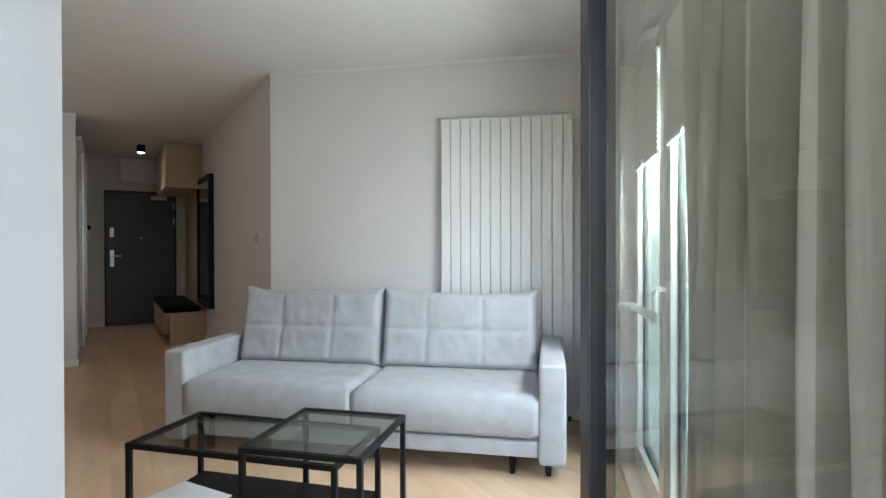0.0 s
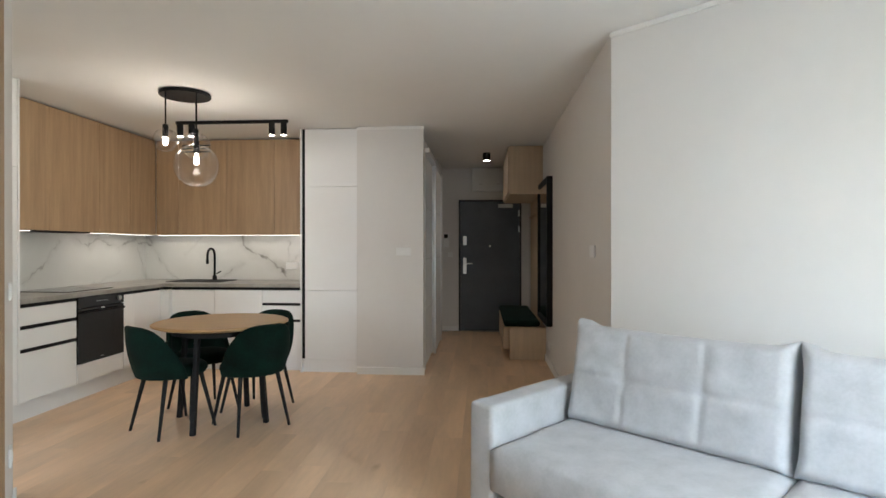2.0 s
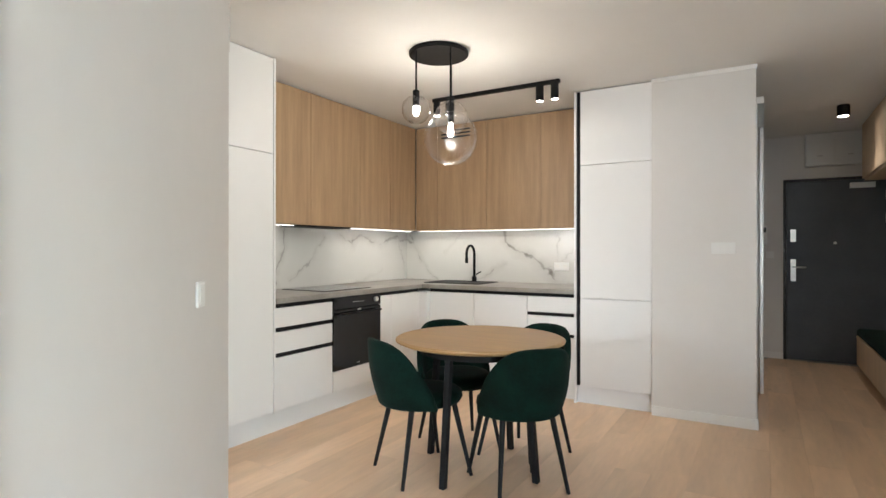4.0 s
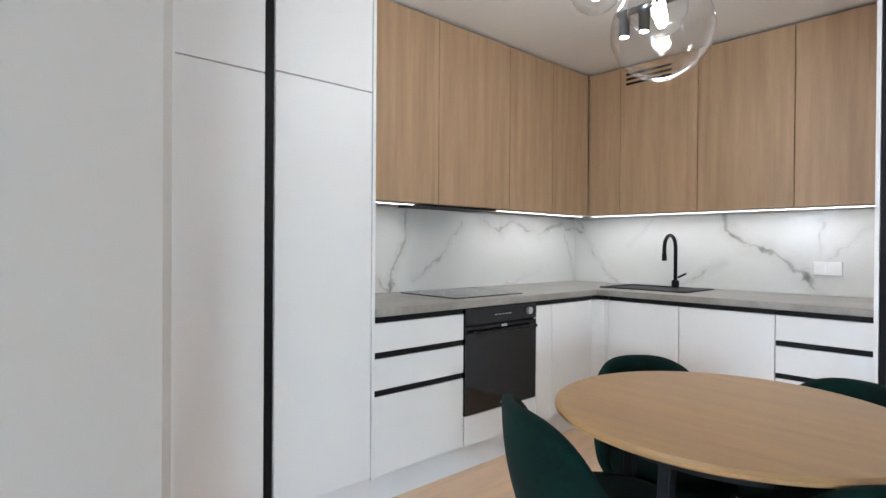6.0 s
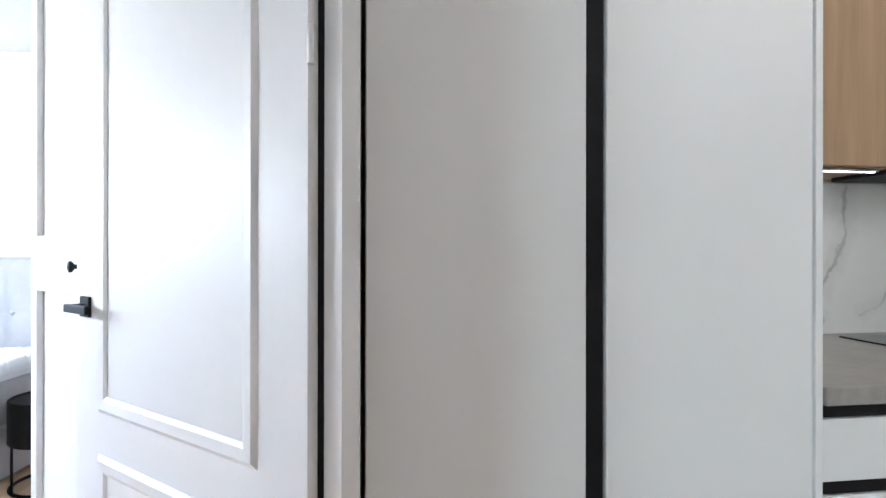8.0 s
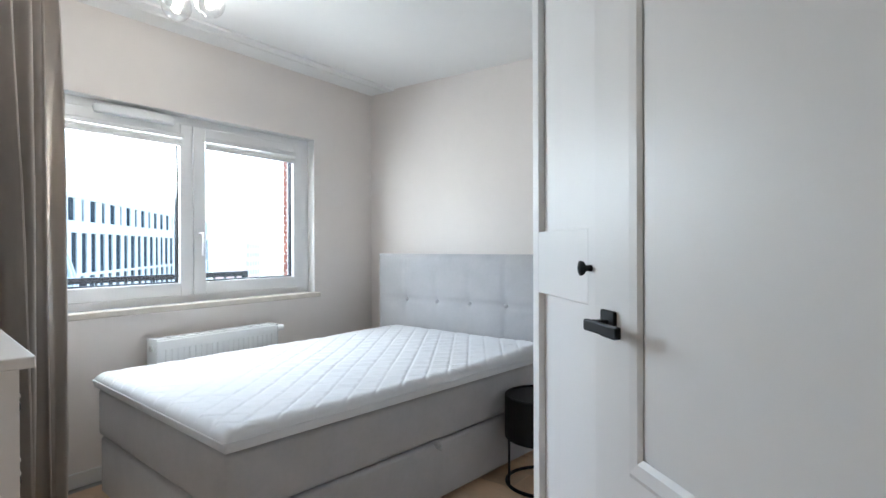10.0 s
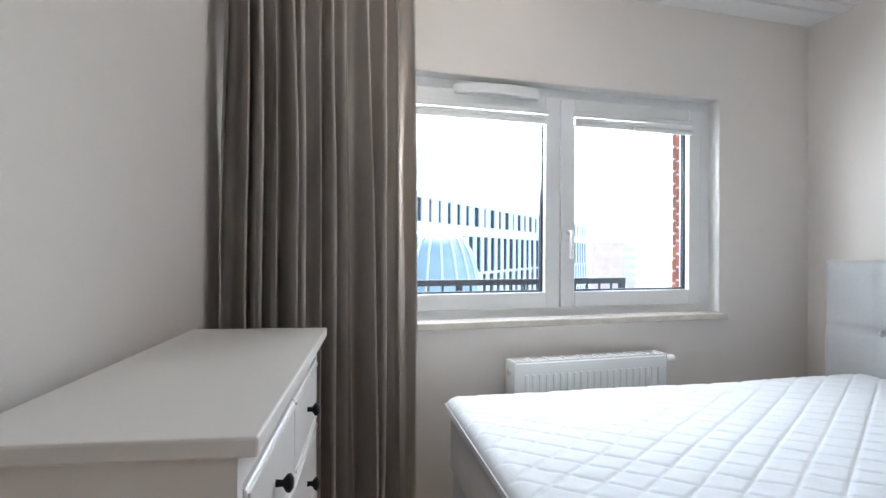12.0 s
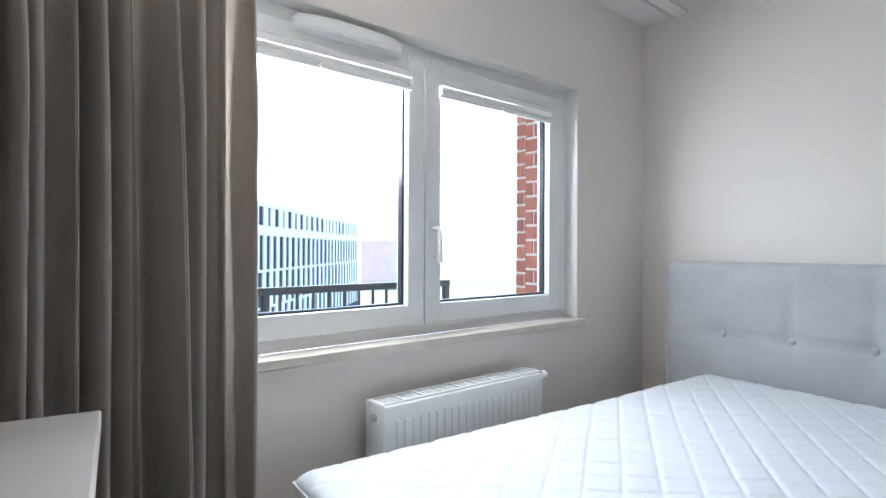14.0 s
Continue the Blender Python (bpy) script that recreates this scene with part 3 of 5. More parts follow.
def base_unit(p, w, axis, drawers, label="white matt base cabinet with a black grip channel"):
    t = thing("base_cabinet", pose(0, 0, 0), label, "cabinet", "kitchen base cabinets")
    if axis == "y":
        part("body", bx(-3.215, p[1] + 0.001, 0.15, XL - 0.046, p[1] + w - 0.001, 0.886), FRONT, t)
    else:
        part("body", bx(p[0] + 0.001, YR + 0.046, 0.15, p[0] + w - 0.001, 7.24, 0.886), FRONT, t)
    grip(p, w, 0.886, axis, t)
    if drawers:
        for name, a, z in (("drawer_front", 0.722, 0.860), ("drawer_front", 0.548, 0.696), ("drawer_front", 0.155, 0.522)):
            front(name, p, w, a, z, axis, t)
        grip(p, w, 0.722, axis, t)
        grip(p, w, 0.548, axis, t)
    else:
        front("door", p, w, 0.155, 0.860, axis, t)
    return t


base_unit((XL, 4.69), 0.572, "y", True, "white three-drawer base cabinet with black grip channels")
base_unit((XL, 5.872), 0.155, "y", False)
base_unit((XL, 6.027), 0.45, "y", False)
base_unit((-2.46, YR), 0.475, "x", False)
base_unit((-1.985, YR), 0.52, "x", False)
base_unit((-1.465, YR), 0.425, "x", True, "white three-drawer base cabinet with black grip channels")
o = thing("corner_post", pose(0, 0, 0), "white corner filler of the base cabinets", "cabinet")
part("board", bx(XL - 0.02, 6.478, 0.155, -2.461, YR + 0.02, 0.860), FRONT, o)

o = thing("worktop", pose(0, 0, 0), "grey stone-look kitchen worktop in an L shape", "worktop")
part("long_slab", bx(-3.215, 4.692, 0.889, XL + 0.012, YR - 0.0125, 0.927, bev=0.002, seg=1), STONE, o)
part("sink_slab", bx(-3.215, YR - 0.0115, 0.889, -1.042, 7.245, 0.927, bev=0.002, seg=1), STONE, o)
struct("backsplash_left", bx(-3.216, 4.692, 0.928, -3.202, 7.235, 1.452), MARBLE, "white marble-look splashback with grey veins", "splashback")
struct("backsplash_right", bx(-3.20, 7.232, 0.928, -1.042, 7.246, 1.452), MARBLE, "white marble-look splashback with grey veins", "splashback")

oven = thing("oven", pose(0, 0, 0), "built-in black glass oven under the hob", "oven")
part("body", bx(-3.10, 5.268, 0.20, XL - 0.02, 5.868, 0.884), BLACK, oven)
part("control_panel", bx(XL - 0.02, 5.27, 0.792, XL + 0.004, 5.866, 0.886, bev=0.002, seg=1), BLACKG, oven)
dr = part("door", bx(XL - 0.02, 5.27, 0.315, XL + 0.004, 5.866, 0.785, bev=0.003, seg=1), BLACKG, oven)
part("handle", turned(rod((0, 0, 0), (0, 0.52, 0), 0.010), Matrix.Translation((XL + 0.035, 5.308, 0.752))), BLACK, dr)
for yy in (5.33, 5.80):
    part("bracket", bx(XL + 0.004, yy, 0.746, XL + 0.035, yy + 0.02, 0.758), BLACK, dr)
part("knob", turned(cyl(0.021, 0, 0.02), Matrix.Translation((XL + 0.004, 5.79, 0.840)) @ Matrix.Rotation(radians(90), 4, "Y")), STEEL, oven, "round steel knob")
for k in range(5):
    part("display_mark", bx(XL + 0.004, 5.50 + k * 0.03, 0.835, XL + 0.0048, 5.516 + k * 0.03, 0.840), STEEL, oven)
part("badge", bx(XL + 0.004, 5.555, 0.768, XL + 0.006, 5.60, 0.780), STEEL, dr)
part("badge", bx(XL + 0.004, 5.55, 0.340, XL + 0.0048, 5.585, 0.346), STEEL, dr)
o = thing("filler_panel", pose(0, 0, 0), "white filler panel below the oven", "panel")
part("board", bx(XL - 0.019, 5.2705, 0.157, XL, 5.8655, 0.311, bev=0.001, seg=1), FRONT, o)

hob = thing("hob", pose(0, 0, 0), "black glass induction hob set into the worktop", "hob")
part("glass", bx(-3.13, 5.29, 0.927, -2.645, 5.86, 0.933, bev=0.002, seg=1), BLACKG, hob)
for x, y, r in ((-2.78, 5.44, 0.09), (-2.78, 5.70, 0.075), (-3.0, 5.44, 0.075), (-3.0, 5.70, 0.09)):
    part("zone_ring", lathe([(r, 0.9332), (r, 0.9336), (r - 0.003, 0.9336), (r - 0.003, 0.9332)], 28, x, y), STEEL, hob)
sink = thing("sink", pose(0, 0, 0), "black composite sink set into the worktop", "sink")
part("rim", boxes((-2.63, 6.70, 0.927, -2.02, 6.73, 0.935), (-2.63, 7.11, 0.927, -2.02, 7.14, 0.935), (-2.63, 6.73, 0.927, -2.60, 7.11, 0.935), (-2.18, 6.73, 0.927, -2.02, 7.11, 0.935)), BLACK, sink)
part("bowl", bx(-2.60, 6.73, 0.9275, -2.18, 7.11, 0.929), BLACK, sink)
tap = thing("tap", pose(-2.25, 7.06, 0.935), "matt black kitchen tap with a high swan neck", "tap")
part("base", cyl(0.025, 0, 0.05, bev=0.004), BLACK, tap, smooth=False)
arc = [(0, 0, 0.05), (0, 0, 0.28)] + [(0, -0.085 + 0.085 * math.cos(a), 0.28 + 0.085 * math.sin(a)) for a in [k * math.pi / 12 for k in range(1, 13)]] + [(0, -0.17, 0.22)]
part("neck", tube(arc, 0.013), BLACK, tap, smooth=True)
part("spout", cyl(0.016, 0.19, 0.235, 0, -0.17), BLACK, tap)
part("lever", rod((0.02, 0, 0.07), (0.075, 0, 0.10), 0.007), BLACK, tap)


def socket(name, m, w, h, label, category="socket", holes=0, rockers=1):
    t = thing(name, m, label, category)
    part("plate", bx(-w / 2, -0.010, -h / 2, w / 2, 0, h / 2, bev=0.003, seg=2), PLASTIC, t)
    for k in range(rockers):
        x = -w / 2 + (k + 0.5) * w / rockers
        part("insert", bx(x - w / rockers * 0.36, -0.013, -h * 0.36, x + w / rockers * 0.36, -0.010, h * 0.36, bev=0.002, seg=1), PLASTIC, t)
    for k in range(holes):
        x = -w / 2 + (k + 0.5) * w / holes
        part("recess", turned(cyl(0.019, 0, 0.002), Matrix.Translation((x, -0.0131, 0)) @ Matrix.Rotation(radians(90), 4, "X")), TRIM, t)
    return t


socket("double_socket", pose(-1.385, 7.231, 1.095), 0.15, 0.082, "white double power socket on the splashback", holes=2, rockers=2)

# wall units
def wall_unit(p, w, axis):
    t = thing("wall_cabinet", pose(0, 0, 0), "oak veneer wall cabinet up to the ceiling", "cabinet", "kitchen wall cabinets")
    if axis == "y":
        part("body", bx(-3.215, p[1] + 0.001, 1.462, XU - 0.045, p[1] + w - 0.001, H - 0.012), OAK, t)
    else:
        part("body", bx(p[0] + 0.001, YU + 0.045, 1.462, p[0] + w - 0.001, 7.245, H - 0.012), OAK, t)
    return t, front("door", p, w, 1.458, H - 0.014, axis, t, OAK)


for y0, y1 in ((4.692, 5.39), (5.39, 6.025), (6.025, 6.50), (6.50, 6.955)):
    wall_unit((XU, y0), y1 - y0, "y")
for k, (x0, x1) in enumerate(((-2.898, -2.63), (-2.63, -2.063), (-2.063, -1.498), (-1.498, -1.06))):
    t, d = wall_unit((x0, YU), x1 - x0, "x")
    if k == 1:
        for z in (2.415, 2.450, 2.485):
            part("vent_slot", bx(-2.585, YU - 0.0015, z - 0.009, -2.245, YU + 0.002, z + 0.009), BLACK, d, "black ventilation slot")
o = thing("cooker_hood", pose(0, 0, 0), "slim dark extractor hood under the wall cabinets", "cooker hood")
part("panel", bx(-3.16, 5.29, 1.448, -2.93, 5.93, 1.461, bev=0.002, seg=1), BLACK, o)


def led(name, c, size_x, size_y, power):
    l = new(name, bpy.data.lights.new(name, "AREA"))
    l.data.shape, l.data.size, l.data.size_y, l.data.energy, l.data.color = "RECTANGLE", size_x, size_y, power, (1.0, 0.94, 0.86)
    l.matrix_world = Matrix.Translation(c)
    return l


def strip(x0, y0, x1, y1):
    o = thing("led_strip", pose(0, 0, 0), "aluminium under-cabinet light strip, lit", "light strip", "under-cabinet lights")
    part("profile", bx(x0 - 0.004, y0 - 0.004, 1.4525, x1 + 0.004, y1 + 0.004, 1.4575), ALU, o)
    cx, cy = (0.0045, 0) if x1 - x0 < y1 - y0 else (0, 0.0045)
    part("diffuser", bx(x0 + cx, y0 + cy, 1.4508, x1 - cx, y1 - cy, 1.4524), LEDG, o, "glowing diffuser")
    return o


strip(-2.97, 4.70, -2.955, 5.25)
led("led_lamp_a", (-2.9625, 4.975, 1.4500), 0.015, 0.55, 0.065)
strip(-2.97, 5.96, -2.955, 6.97)
led("led_lamp_b", (-2.9625, 6.465, 1.4500), 0.015, 1.0, 0.12)
strip(-2.90, 7.02, -1.07, 7.035)
led("led_lamp_c", (-1.985, 7.0275, 1.4500), 1.8, 0.015, 0.21)

# fridge column
fr = thing("fridge_column", pose(0, 0, 0), "tall white built-in fridge cabinet with a black grip channel", "cabinet", "tall kitchen cabinets")
part("body", bx(-1.02, 6.548, 0.14, -0.432, 7.24, H - 0.006), FRONT, fr)
for a, z in ((0.142, 0.861), (0.861, 1.946), (1.946, H - 0.008)):
    front("door", (-0.992, 6.50), 0.560, a, z, "x", fr)
part("grip_channel", bx(-1.020, 6.508, 0.145, -0.994, 6.53, H - 0.008), BLACK, fr, "black upright grip channel")
part("side_panel", bx(-1.040, 6.496, 0.0, -1.022, 7.24, H - 0.006), FRONT, fr)
part("plinth", bx(-1.02, 6.535, 0.0, -0.432, 6.553, 0.138), FRONT, fr)
socket("triple_switch", pose(0.057, 6.469, 1.27), 0.155, 0.082, "white triple light switch on the pier", "switch", rockers=3)

# ---- table and chairs ----
tab = thing("dining_table", pose(-1.11, 4.905, 0), "round oak-topped dining table on black legs", "table")
part("tabletop", lathe([(0.0, 0.755), (0.472, 0.755), (0.486, 0.748), (0.486, 0.740), (0.457, 0.727), (0.0, 0.727)], 72), TABLETOP, tab)
part("apron", lathe([(0.33, 0.726), (0.35, 0.726), (0.35, 0.675), (0.33, 0.675)], 40), BLACK, tab)
for a in (264, 354, 84, 174):
    c, s = math.cos(radians(a)), math.sin(radians(a))
    b = bx(-0.017, -0.017, 0, 0.017, 0.017, 0.726, bev=0.003, seg=1)
    for v in b.verts:
        k = 1 - v.co.z / 0.726
        v.co.x += 0.30 + 0.06 * k
    part("leg", turned(b, Matrix.Rotation(radians(a), 4, "Z")), BLACK, tab)


def chair(m):
    t = thing("dining_chair", m, "dark green velvet dining chair on slim black legs", "chair", "chairs round the table")
    # seat: a rounded pad, front towards +y
    prof = [(0.0, 0.475), (0.15, 0.478), (0.20, 0.472), (0.225, 0.452), (0.23, 0.425), (0.215, 0.40), (0.0, 0.395)]
    b = lathe(prof, 36)
    for v in b.verts:
        v.co.x *= 0.93
        v.co.y = v.co.y * (1.0 if v.co.y < 0 else 1.04) + 0.02
    part("seat", b, VELVET, t, smooth=True)

    def back(u, v):
        a = (u - 0.5) * radians(176)
        top = 0.775 - 0.32 * abs(2 * u - 1) ** 3.2
        bot = 0.40
        z = bot + (top - bot) * v
        r = 0.232 + 0.018 * math.sin(v * math.pi) + 0.02 * v
        lean = -0.05 * v
        return Vector((r * math.sin(a) * 0.92, -r * math.cos(a) * 0.98 + 0.02 + lean, z))
    b = sheet(back, 30, 14)
    ob = part("backrest", b, VELVET, t, smooth=True)
    md = ob.modifiers.new("thick", "SOLIDIFY")
    md.thickness, md.offset = 0.036, 0.0
    md = ob.modifiers.new("round", "SUBSURF")
    md.levels = md.render_levels = 1
    for sx, sy in ((-1, -1), (1, -1), (-1, 1), (1, 1)):
        part("leg", rod((sx * 0.14, sy * 0.13 + 0.02, 0.40), (sx * 0.195, sy * 0.21 + 0.02, 0.0), 0.016, 0.010), BLACK, t)
    return t


def put_chair(x, y, face):
    return copy_thing(first_chair, pose(x, y, 0, 0, 0, face))


# chairs face the table's centre
first_chair = chair(pose(-1.385, 4.68, 0, 0, 0, -31))
put_chair(-0.83, 4.80, 49)
put_chair(-1.41, 5.18, -128)
put_chair(-0.96, 5.25, 167)

# ---- pendant, track and hall lamp ----
pen = thing("pendant_lamp", pose(-1.535, 5.15, H), "black round ceiling pendant with three clear glass globes, lit", "pendant lamp")
part("canopy", lathe([(0, -0.001), (0.19, -0.001), (0.195, -0.006), (0.195, -0.024), (0.19, -0.03), (0, -0.03)], 48), BLACK, pen)


def globe(x, y, drop, r):
    zt = -drop + r
    part("rod", rod((x, y, -0.03), (x, y, zt + 0.01), 0.006), BLACK, pen)
    part("socket", cyl(0.022, zt - 0.07, zt + 0.03, x, y, bev=0.004), BLACK, pen)
    pr = []
    for k in range(4, 29):
        a = math.pi * k / 31
        pr.append((r * math.sin(a), -drop + r * math.cos(a)))
    ob = part("glass_globe", lathe(pr, 40, x, y), GLOBE, pen, "clear glass globe", smooth=True)
    ob.visible_shadow = False
    zb = zt - min(0.125, r * 1.1)
    bl = part("bulb", lathe([(0, zb - 0.035), (0.012, zb - 0.032), (0.020, zb - 0.016), (0.020, zb), (0.014, zb + 0.035), (0.011, zb + 0.06)], 20, x, y), BULB, pen, "glowing filament bulb", smooth=True)
    bl.visible_shadow = False
    lamp = new("bulb_light", bpy.data.lights.new("bulb_light", "POINT"))
    lamp.data.energy, lamp.data.color, lamp.data.shadow_soft_size = 0.26, (1.0, 0.91, 0.79), 0.03
    lamp.location = (-1.535 + x, 5.15 + y, H + zb)


globe(-0.065, -0.170, 0.410, 0.092)
globe(-0.007, 0.180, 0.395, 0.114)
globe(0.150, -0.105, 0.605, 0.168)

tr = thing("track_light", pose(0, 0, 0), "black ceiling track with four small spotlights, lit", "track light")
part("rail", bx(-2.16, 6.085, H - 0.03, -1.03, 6.12, H - 0.001, bev=0.002, seg=1), BLACK, tr)
for x in (-2.12, -2.0, -1.19, -1.07):
    hd = part("spot_head", cyl(0.03, H - 0.15, H - 0.03, x, 6.10, bev=0.003), BLACK, tr)
    part("lens", cyl(0.024, H - 0.1515, H - 0.150, x, 6.10), SPOTG, hd, "glowing lens")
    s = new("spot_light", bpy.data.lights.new("spot_light", "SPOT"))
    s.data.energy, s.data.spot_size, s.data.spot_blend, s.data.color, s.data.shadow_soft_size = 0.75, radians(58), 0.8, (1.0, 0.93, 0.84), 0.02
    s.matrix_world = Matrix.Translation((x, 6.10, H - 0.16))
sp = thing("ceiling_spot", pose(0.925, 8.12, H), "small black surface spotlight in the hall, lit", "ceiling lamp")
part("housing", cyl(0.05, -0.10, -0.001, bev=0.004), BLACK, sp)
part("lens", cyl(0.042, -0.1015, -0.1005), SPOTG, sp, "glowing lens")
s = new("hall_light", bpy.data.lights.new("hall_light", "SPOT"))
s.data.energy, s.data.spot_size, s.data.spot_blend, s.data.color, s.data.shadow_soft_size = 1.1, radians(110), 0.8, (1.0, 0.93, 0.84), 0.04
s.matrix_world = Matrix.Translation((0.925, 8.12, H - 0.11))

# ---- hall ----
door = thing("door_1", pose(0, 9.5, 0), "dark anthracite entrance door with steel fittings, closed", "door", kind="structure")
part("frame", boxes((0.50, -0.02, 0, 0.53, 0.10, 2.06), (1.45, -0.02, 0, 1.48, 0.10, 2.06), (0.53, -0.02, 2.03, 1.45, 0.10, 2.06)), ANTH, door)
part("threshold", bx(0.53, 0.062, 0.0, 1.45, 0.10, 0.03), ANTH, door)
leaf = part("door_leaf", bx(0.533, 0.0, 0.008, 1.447, 0.06, 2.028, bev=0.003, seg=1), DOORGREY, door)
part("upper_lock", bx(0.57, -0.012, 1.35, 0.625, 0.0, 1.49, bev=0.003, seg=1), STEEL, leaf)
part("handle_plate", bx(0.57, -0.010, 0.90, 0.625, 0.0, 1.15, bev=0.003, seg=1), STEEL, leaf)
part("handle", tube([(0.598, -0.01, 1.06), (0.598, -0.045, 1.06), (0.62, -0.05, 1.06), (0.72, -0.05, 1.06)], 0.010), STEEL, leaf, smooth=True)
part("peephole", turned(cyl(0.016, 0, 0.008), Matrix.Translation((0.99, 0.0, 1.335)) @ Matrix.Rotation(radians(90), 4, "X")), STEEL, leaf)
part("closer_sign", bx(1.12, -0.01, 1.935, 1.345, 0.0, 1.995), PLASTIC, leaf, "white door plate")
for z in (1.55, 1.80):
    part("hinge", bx(1.43, -0.028, z, 1.455, -0.005, z + 0.10, bev=0.002, seg=1), STEEL, door)
fb = thing("fuse_box", pose(0.97, 9.5, 2.19), "white electrical boxes above the entrance door", "fuse box")
part("housing", bx(-0.26, -0.09, 0, 0.30, -0.001, 0.36, bev=0.004, seg=1), ENAMEL, fb)
for x in (-0.25, 0.025):
    lid = part("lid", bx(x, -0.098, 0.03, x + 0.255, -0.091, 0.345, bev=0.003, seg=1), ENAMEL, fb)
    part("latch", bx(x + 0.10, -0.102, 0.10, x + 0.15, -0.099, 0.115), STEEL, lid)
ic = thing("intercom", pose(0.30, 9.499, 1.42), "small white and black entry phone on the wall", "intercom")
part("housing", bx(-0.04, -0.03, -0.10, 0.04, 0, 0.12, bev=0.004, seg=1), PLASTIC, ic)
part("screen", bx(-0.03, -0.032, 0.04, 0.03, -0.0305, 0.10), BLACKG, ic)
socket("light_switch", pose(0.37, 9.499, 1.20), 0.08, 0.08, "white light switch by the entrance", "switch")

wd = thing("built_in_wardrobe", pose(0, 0, 0), "built-in hall wardrobe with white sliding doors", "wardrobe")
part("carcass", bx(-0.34, 6.61, 0.0, 0.20, 8.54, 2.30), FRONT, wd)
for k, (x, y0, y1) in enumerate(((0.255, 6.612, 7.58), (0.292, 7.50, 8.50))):
    d = part("sliding_door", bx(x - 0.012, y0 + 0.03, 0.03, x, y1 - 0.03, 2.30), FRONT, wd)
    for yy in (y0, y1 - 0.03):
        part("profile", bx(x - 0.016, yy, 0.02, x + 0.016, yy + 0.03, 2.31, bev=0.004, seg=1), ALU, d, "aluminium edge profile")
    for z in (0.62, 1.18, 1.74):
        part("rail", bx(x - 0.002, y0 + 0.03, z, x + 0.004, y1 - 0.03, z + 0.012), ALU, d)
part("top_rail", bx(0.205, 6.612, 2.312, 0.31, 8.52, 2.36), ALU, wd)
part("filler", bx(-0.34, 6.612, 2.362, 0.20, 8.54, H - 0.002), WALL, wd)

up = thing("hall_wall_cabinet", pose(0, 0, 0), "light oak cabinet hung high over the bench", "cabinet")
part("body", bx(1.20, 7.62, 1.97, 1.606, 9.1, H - 0.006, bev=0.001, seg=1), OAKH, up)
for y in (7.62, 8.36):
    part("door", bx(1.181, y + 0.002, 1.99, 1.199, y + 0.738, H - 0.02, bev=0.001, seg=1), OAKH, up)
pn = thing("coat_panel", pose(0, 0, 0), "light oak panel with a row of hooks", "coat rack")
part("board", bx(1.588, 7.66, 0.36, 1.608, 9.1, 1.968), OAKH, pn)
part("hook_rail", bx(1.574, 7.85, 1.70, 1.587, 8.75, 1.78, bev=0.002, seg=1), OAKH, pn)
for k in range(5):
    part("hook", rod((1.574, 7.95 + k * 0.17, 1.72), (1.53, 7.95 + k * 0.17, 1.735), 0.008), OAKH, pn)
bn = thing("hall_bench", pose(0, 0, 0), "light oak shoe bench", "bench")
part("side", bx(1.185, 7.30, 0.0, 1.606, 7.32, 0.365), OAKH, bn)
part("side", bx(1.185, 8.98, 0.0, 1.606, 9.0, 0.365), OAKH, bn)
part("front", bx(1.12, 7.45, 0.10, 1.184, 8.98, 0.365), OAKH, bn)
part("shelf", bx(1.19, 7.321, 0.12, 1.606, 8.979, 0.14), OAKH, bn)
part("top", bx(1.12, 7.30, 0.366, 1.606, 9.0, 0.384), OAKH, bn)
cu = thing("bench_cushion", pose(1.340, 8.15, 0.385), "dark green velvet cushion on the shoe bench", "cushion")
part("pad", bx(-0.22, -0.84, 0, 0.20, 0.84, 0.075, bev=0.028, seg=3), VELVET, cu, smooth=True)

mi = thing("wall_mirror", pose(1.609, 7.22, 0.47), "tall wall mirror in a thick black frame", "mirror")
part("frame", boxes((-0.06, -0.49, 0, 0, -0.44, 1.60), (-0.06, 0.44, 0, 0, 0.49, 1.60), (-0.06, -0.44, 0, 0, 0.44, 0.05), (-0.06, -0.44, 1.55, 0, 0.44, 1.60)), BLACK, mi)
part("glass", bx(-0.045, -0.44, 0.05, -0.01, 0.44, 1.55), MIRROR, mi)
socket("light_switch", pose(1.609, 4.62, 1.285, 0, 0, -90), 0.155, 0.082, "white double light switch on the hall wall", "switch", rockers=2)
socket("power_socket", pose(1.609, 6.95, 0.23, 0, 0, -90), 0.155, 0.082, "white power socket low on the hall wall", holes=2, rockers=2)
socket("light_switch", TVM @ pose(0.455, 0.001, 1.115, 0, 0, 180), 0.082, 0.082, "white light switch on the television wall", "switch")
socket("power_socket", TVM @ pose(0.49, 0.001, 0.385, 0, 0, 180), 0.082, 0.082, "white power socket low on the television wall", holes=1)

# ---- sofa corner ----
sofa = thing("sofa", LIV @ pose(1.05, -1.08, 0), "pale grey two-seat fabric sofa with tufted back cushions", "sofa")
part("base", bx(-1.02, 0.06, 0.12, 1.02, 0.92, 0.30, bev=0.02), SOFA, sofa)
part("front_panel", bx(-1.02, 0.02, 0.11, 1.02, 0.059, 0.20, bev=0.015), SOFA, sofa)
for sx in (-1, 1):
    b = bx(-0.07, 0.0, 0.08, 0.07, 0.95, 0.605, bev=0.022, seg=4)
    for v in b.verts:
        v.co.x += sx * 1.09 + 0.006 * noise.noise(v.co * 4)
    part("arm", b, SOFA, sofa, smooth=True)
part("back_frame", bx(-1.02, 0.78, 0.12, 1.02, 0.95, 0.74, bev=0.04, seg=3), SOFA, sofa, smooth=True)
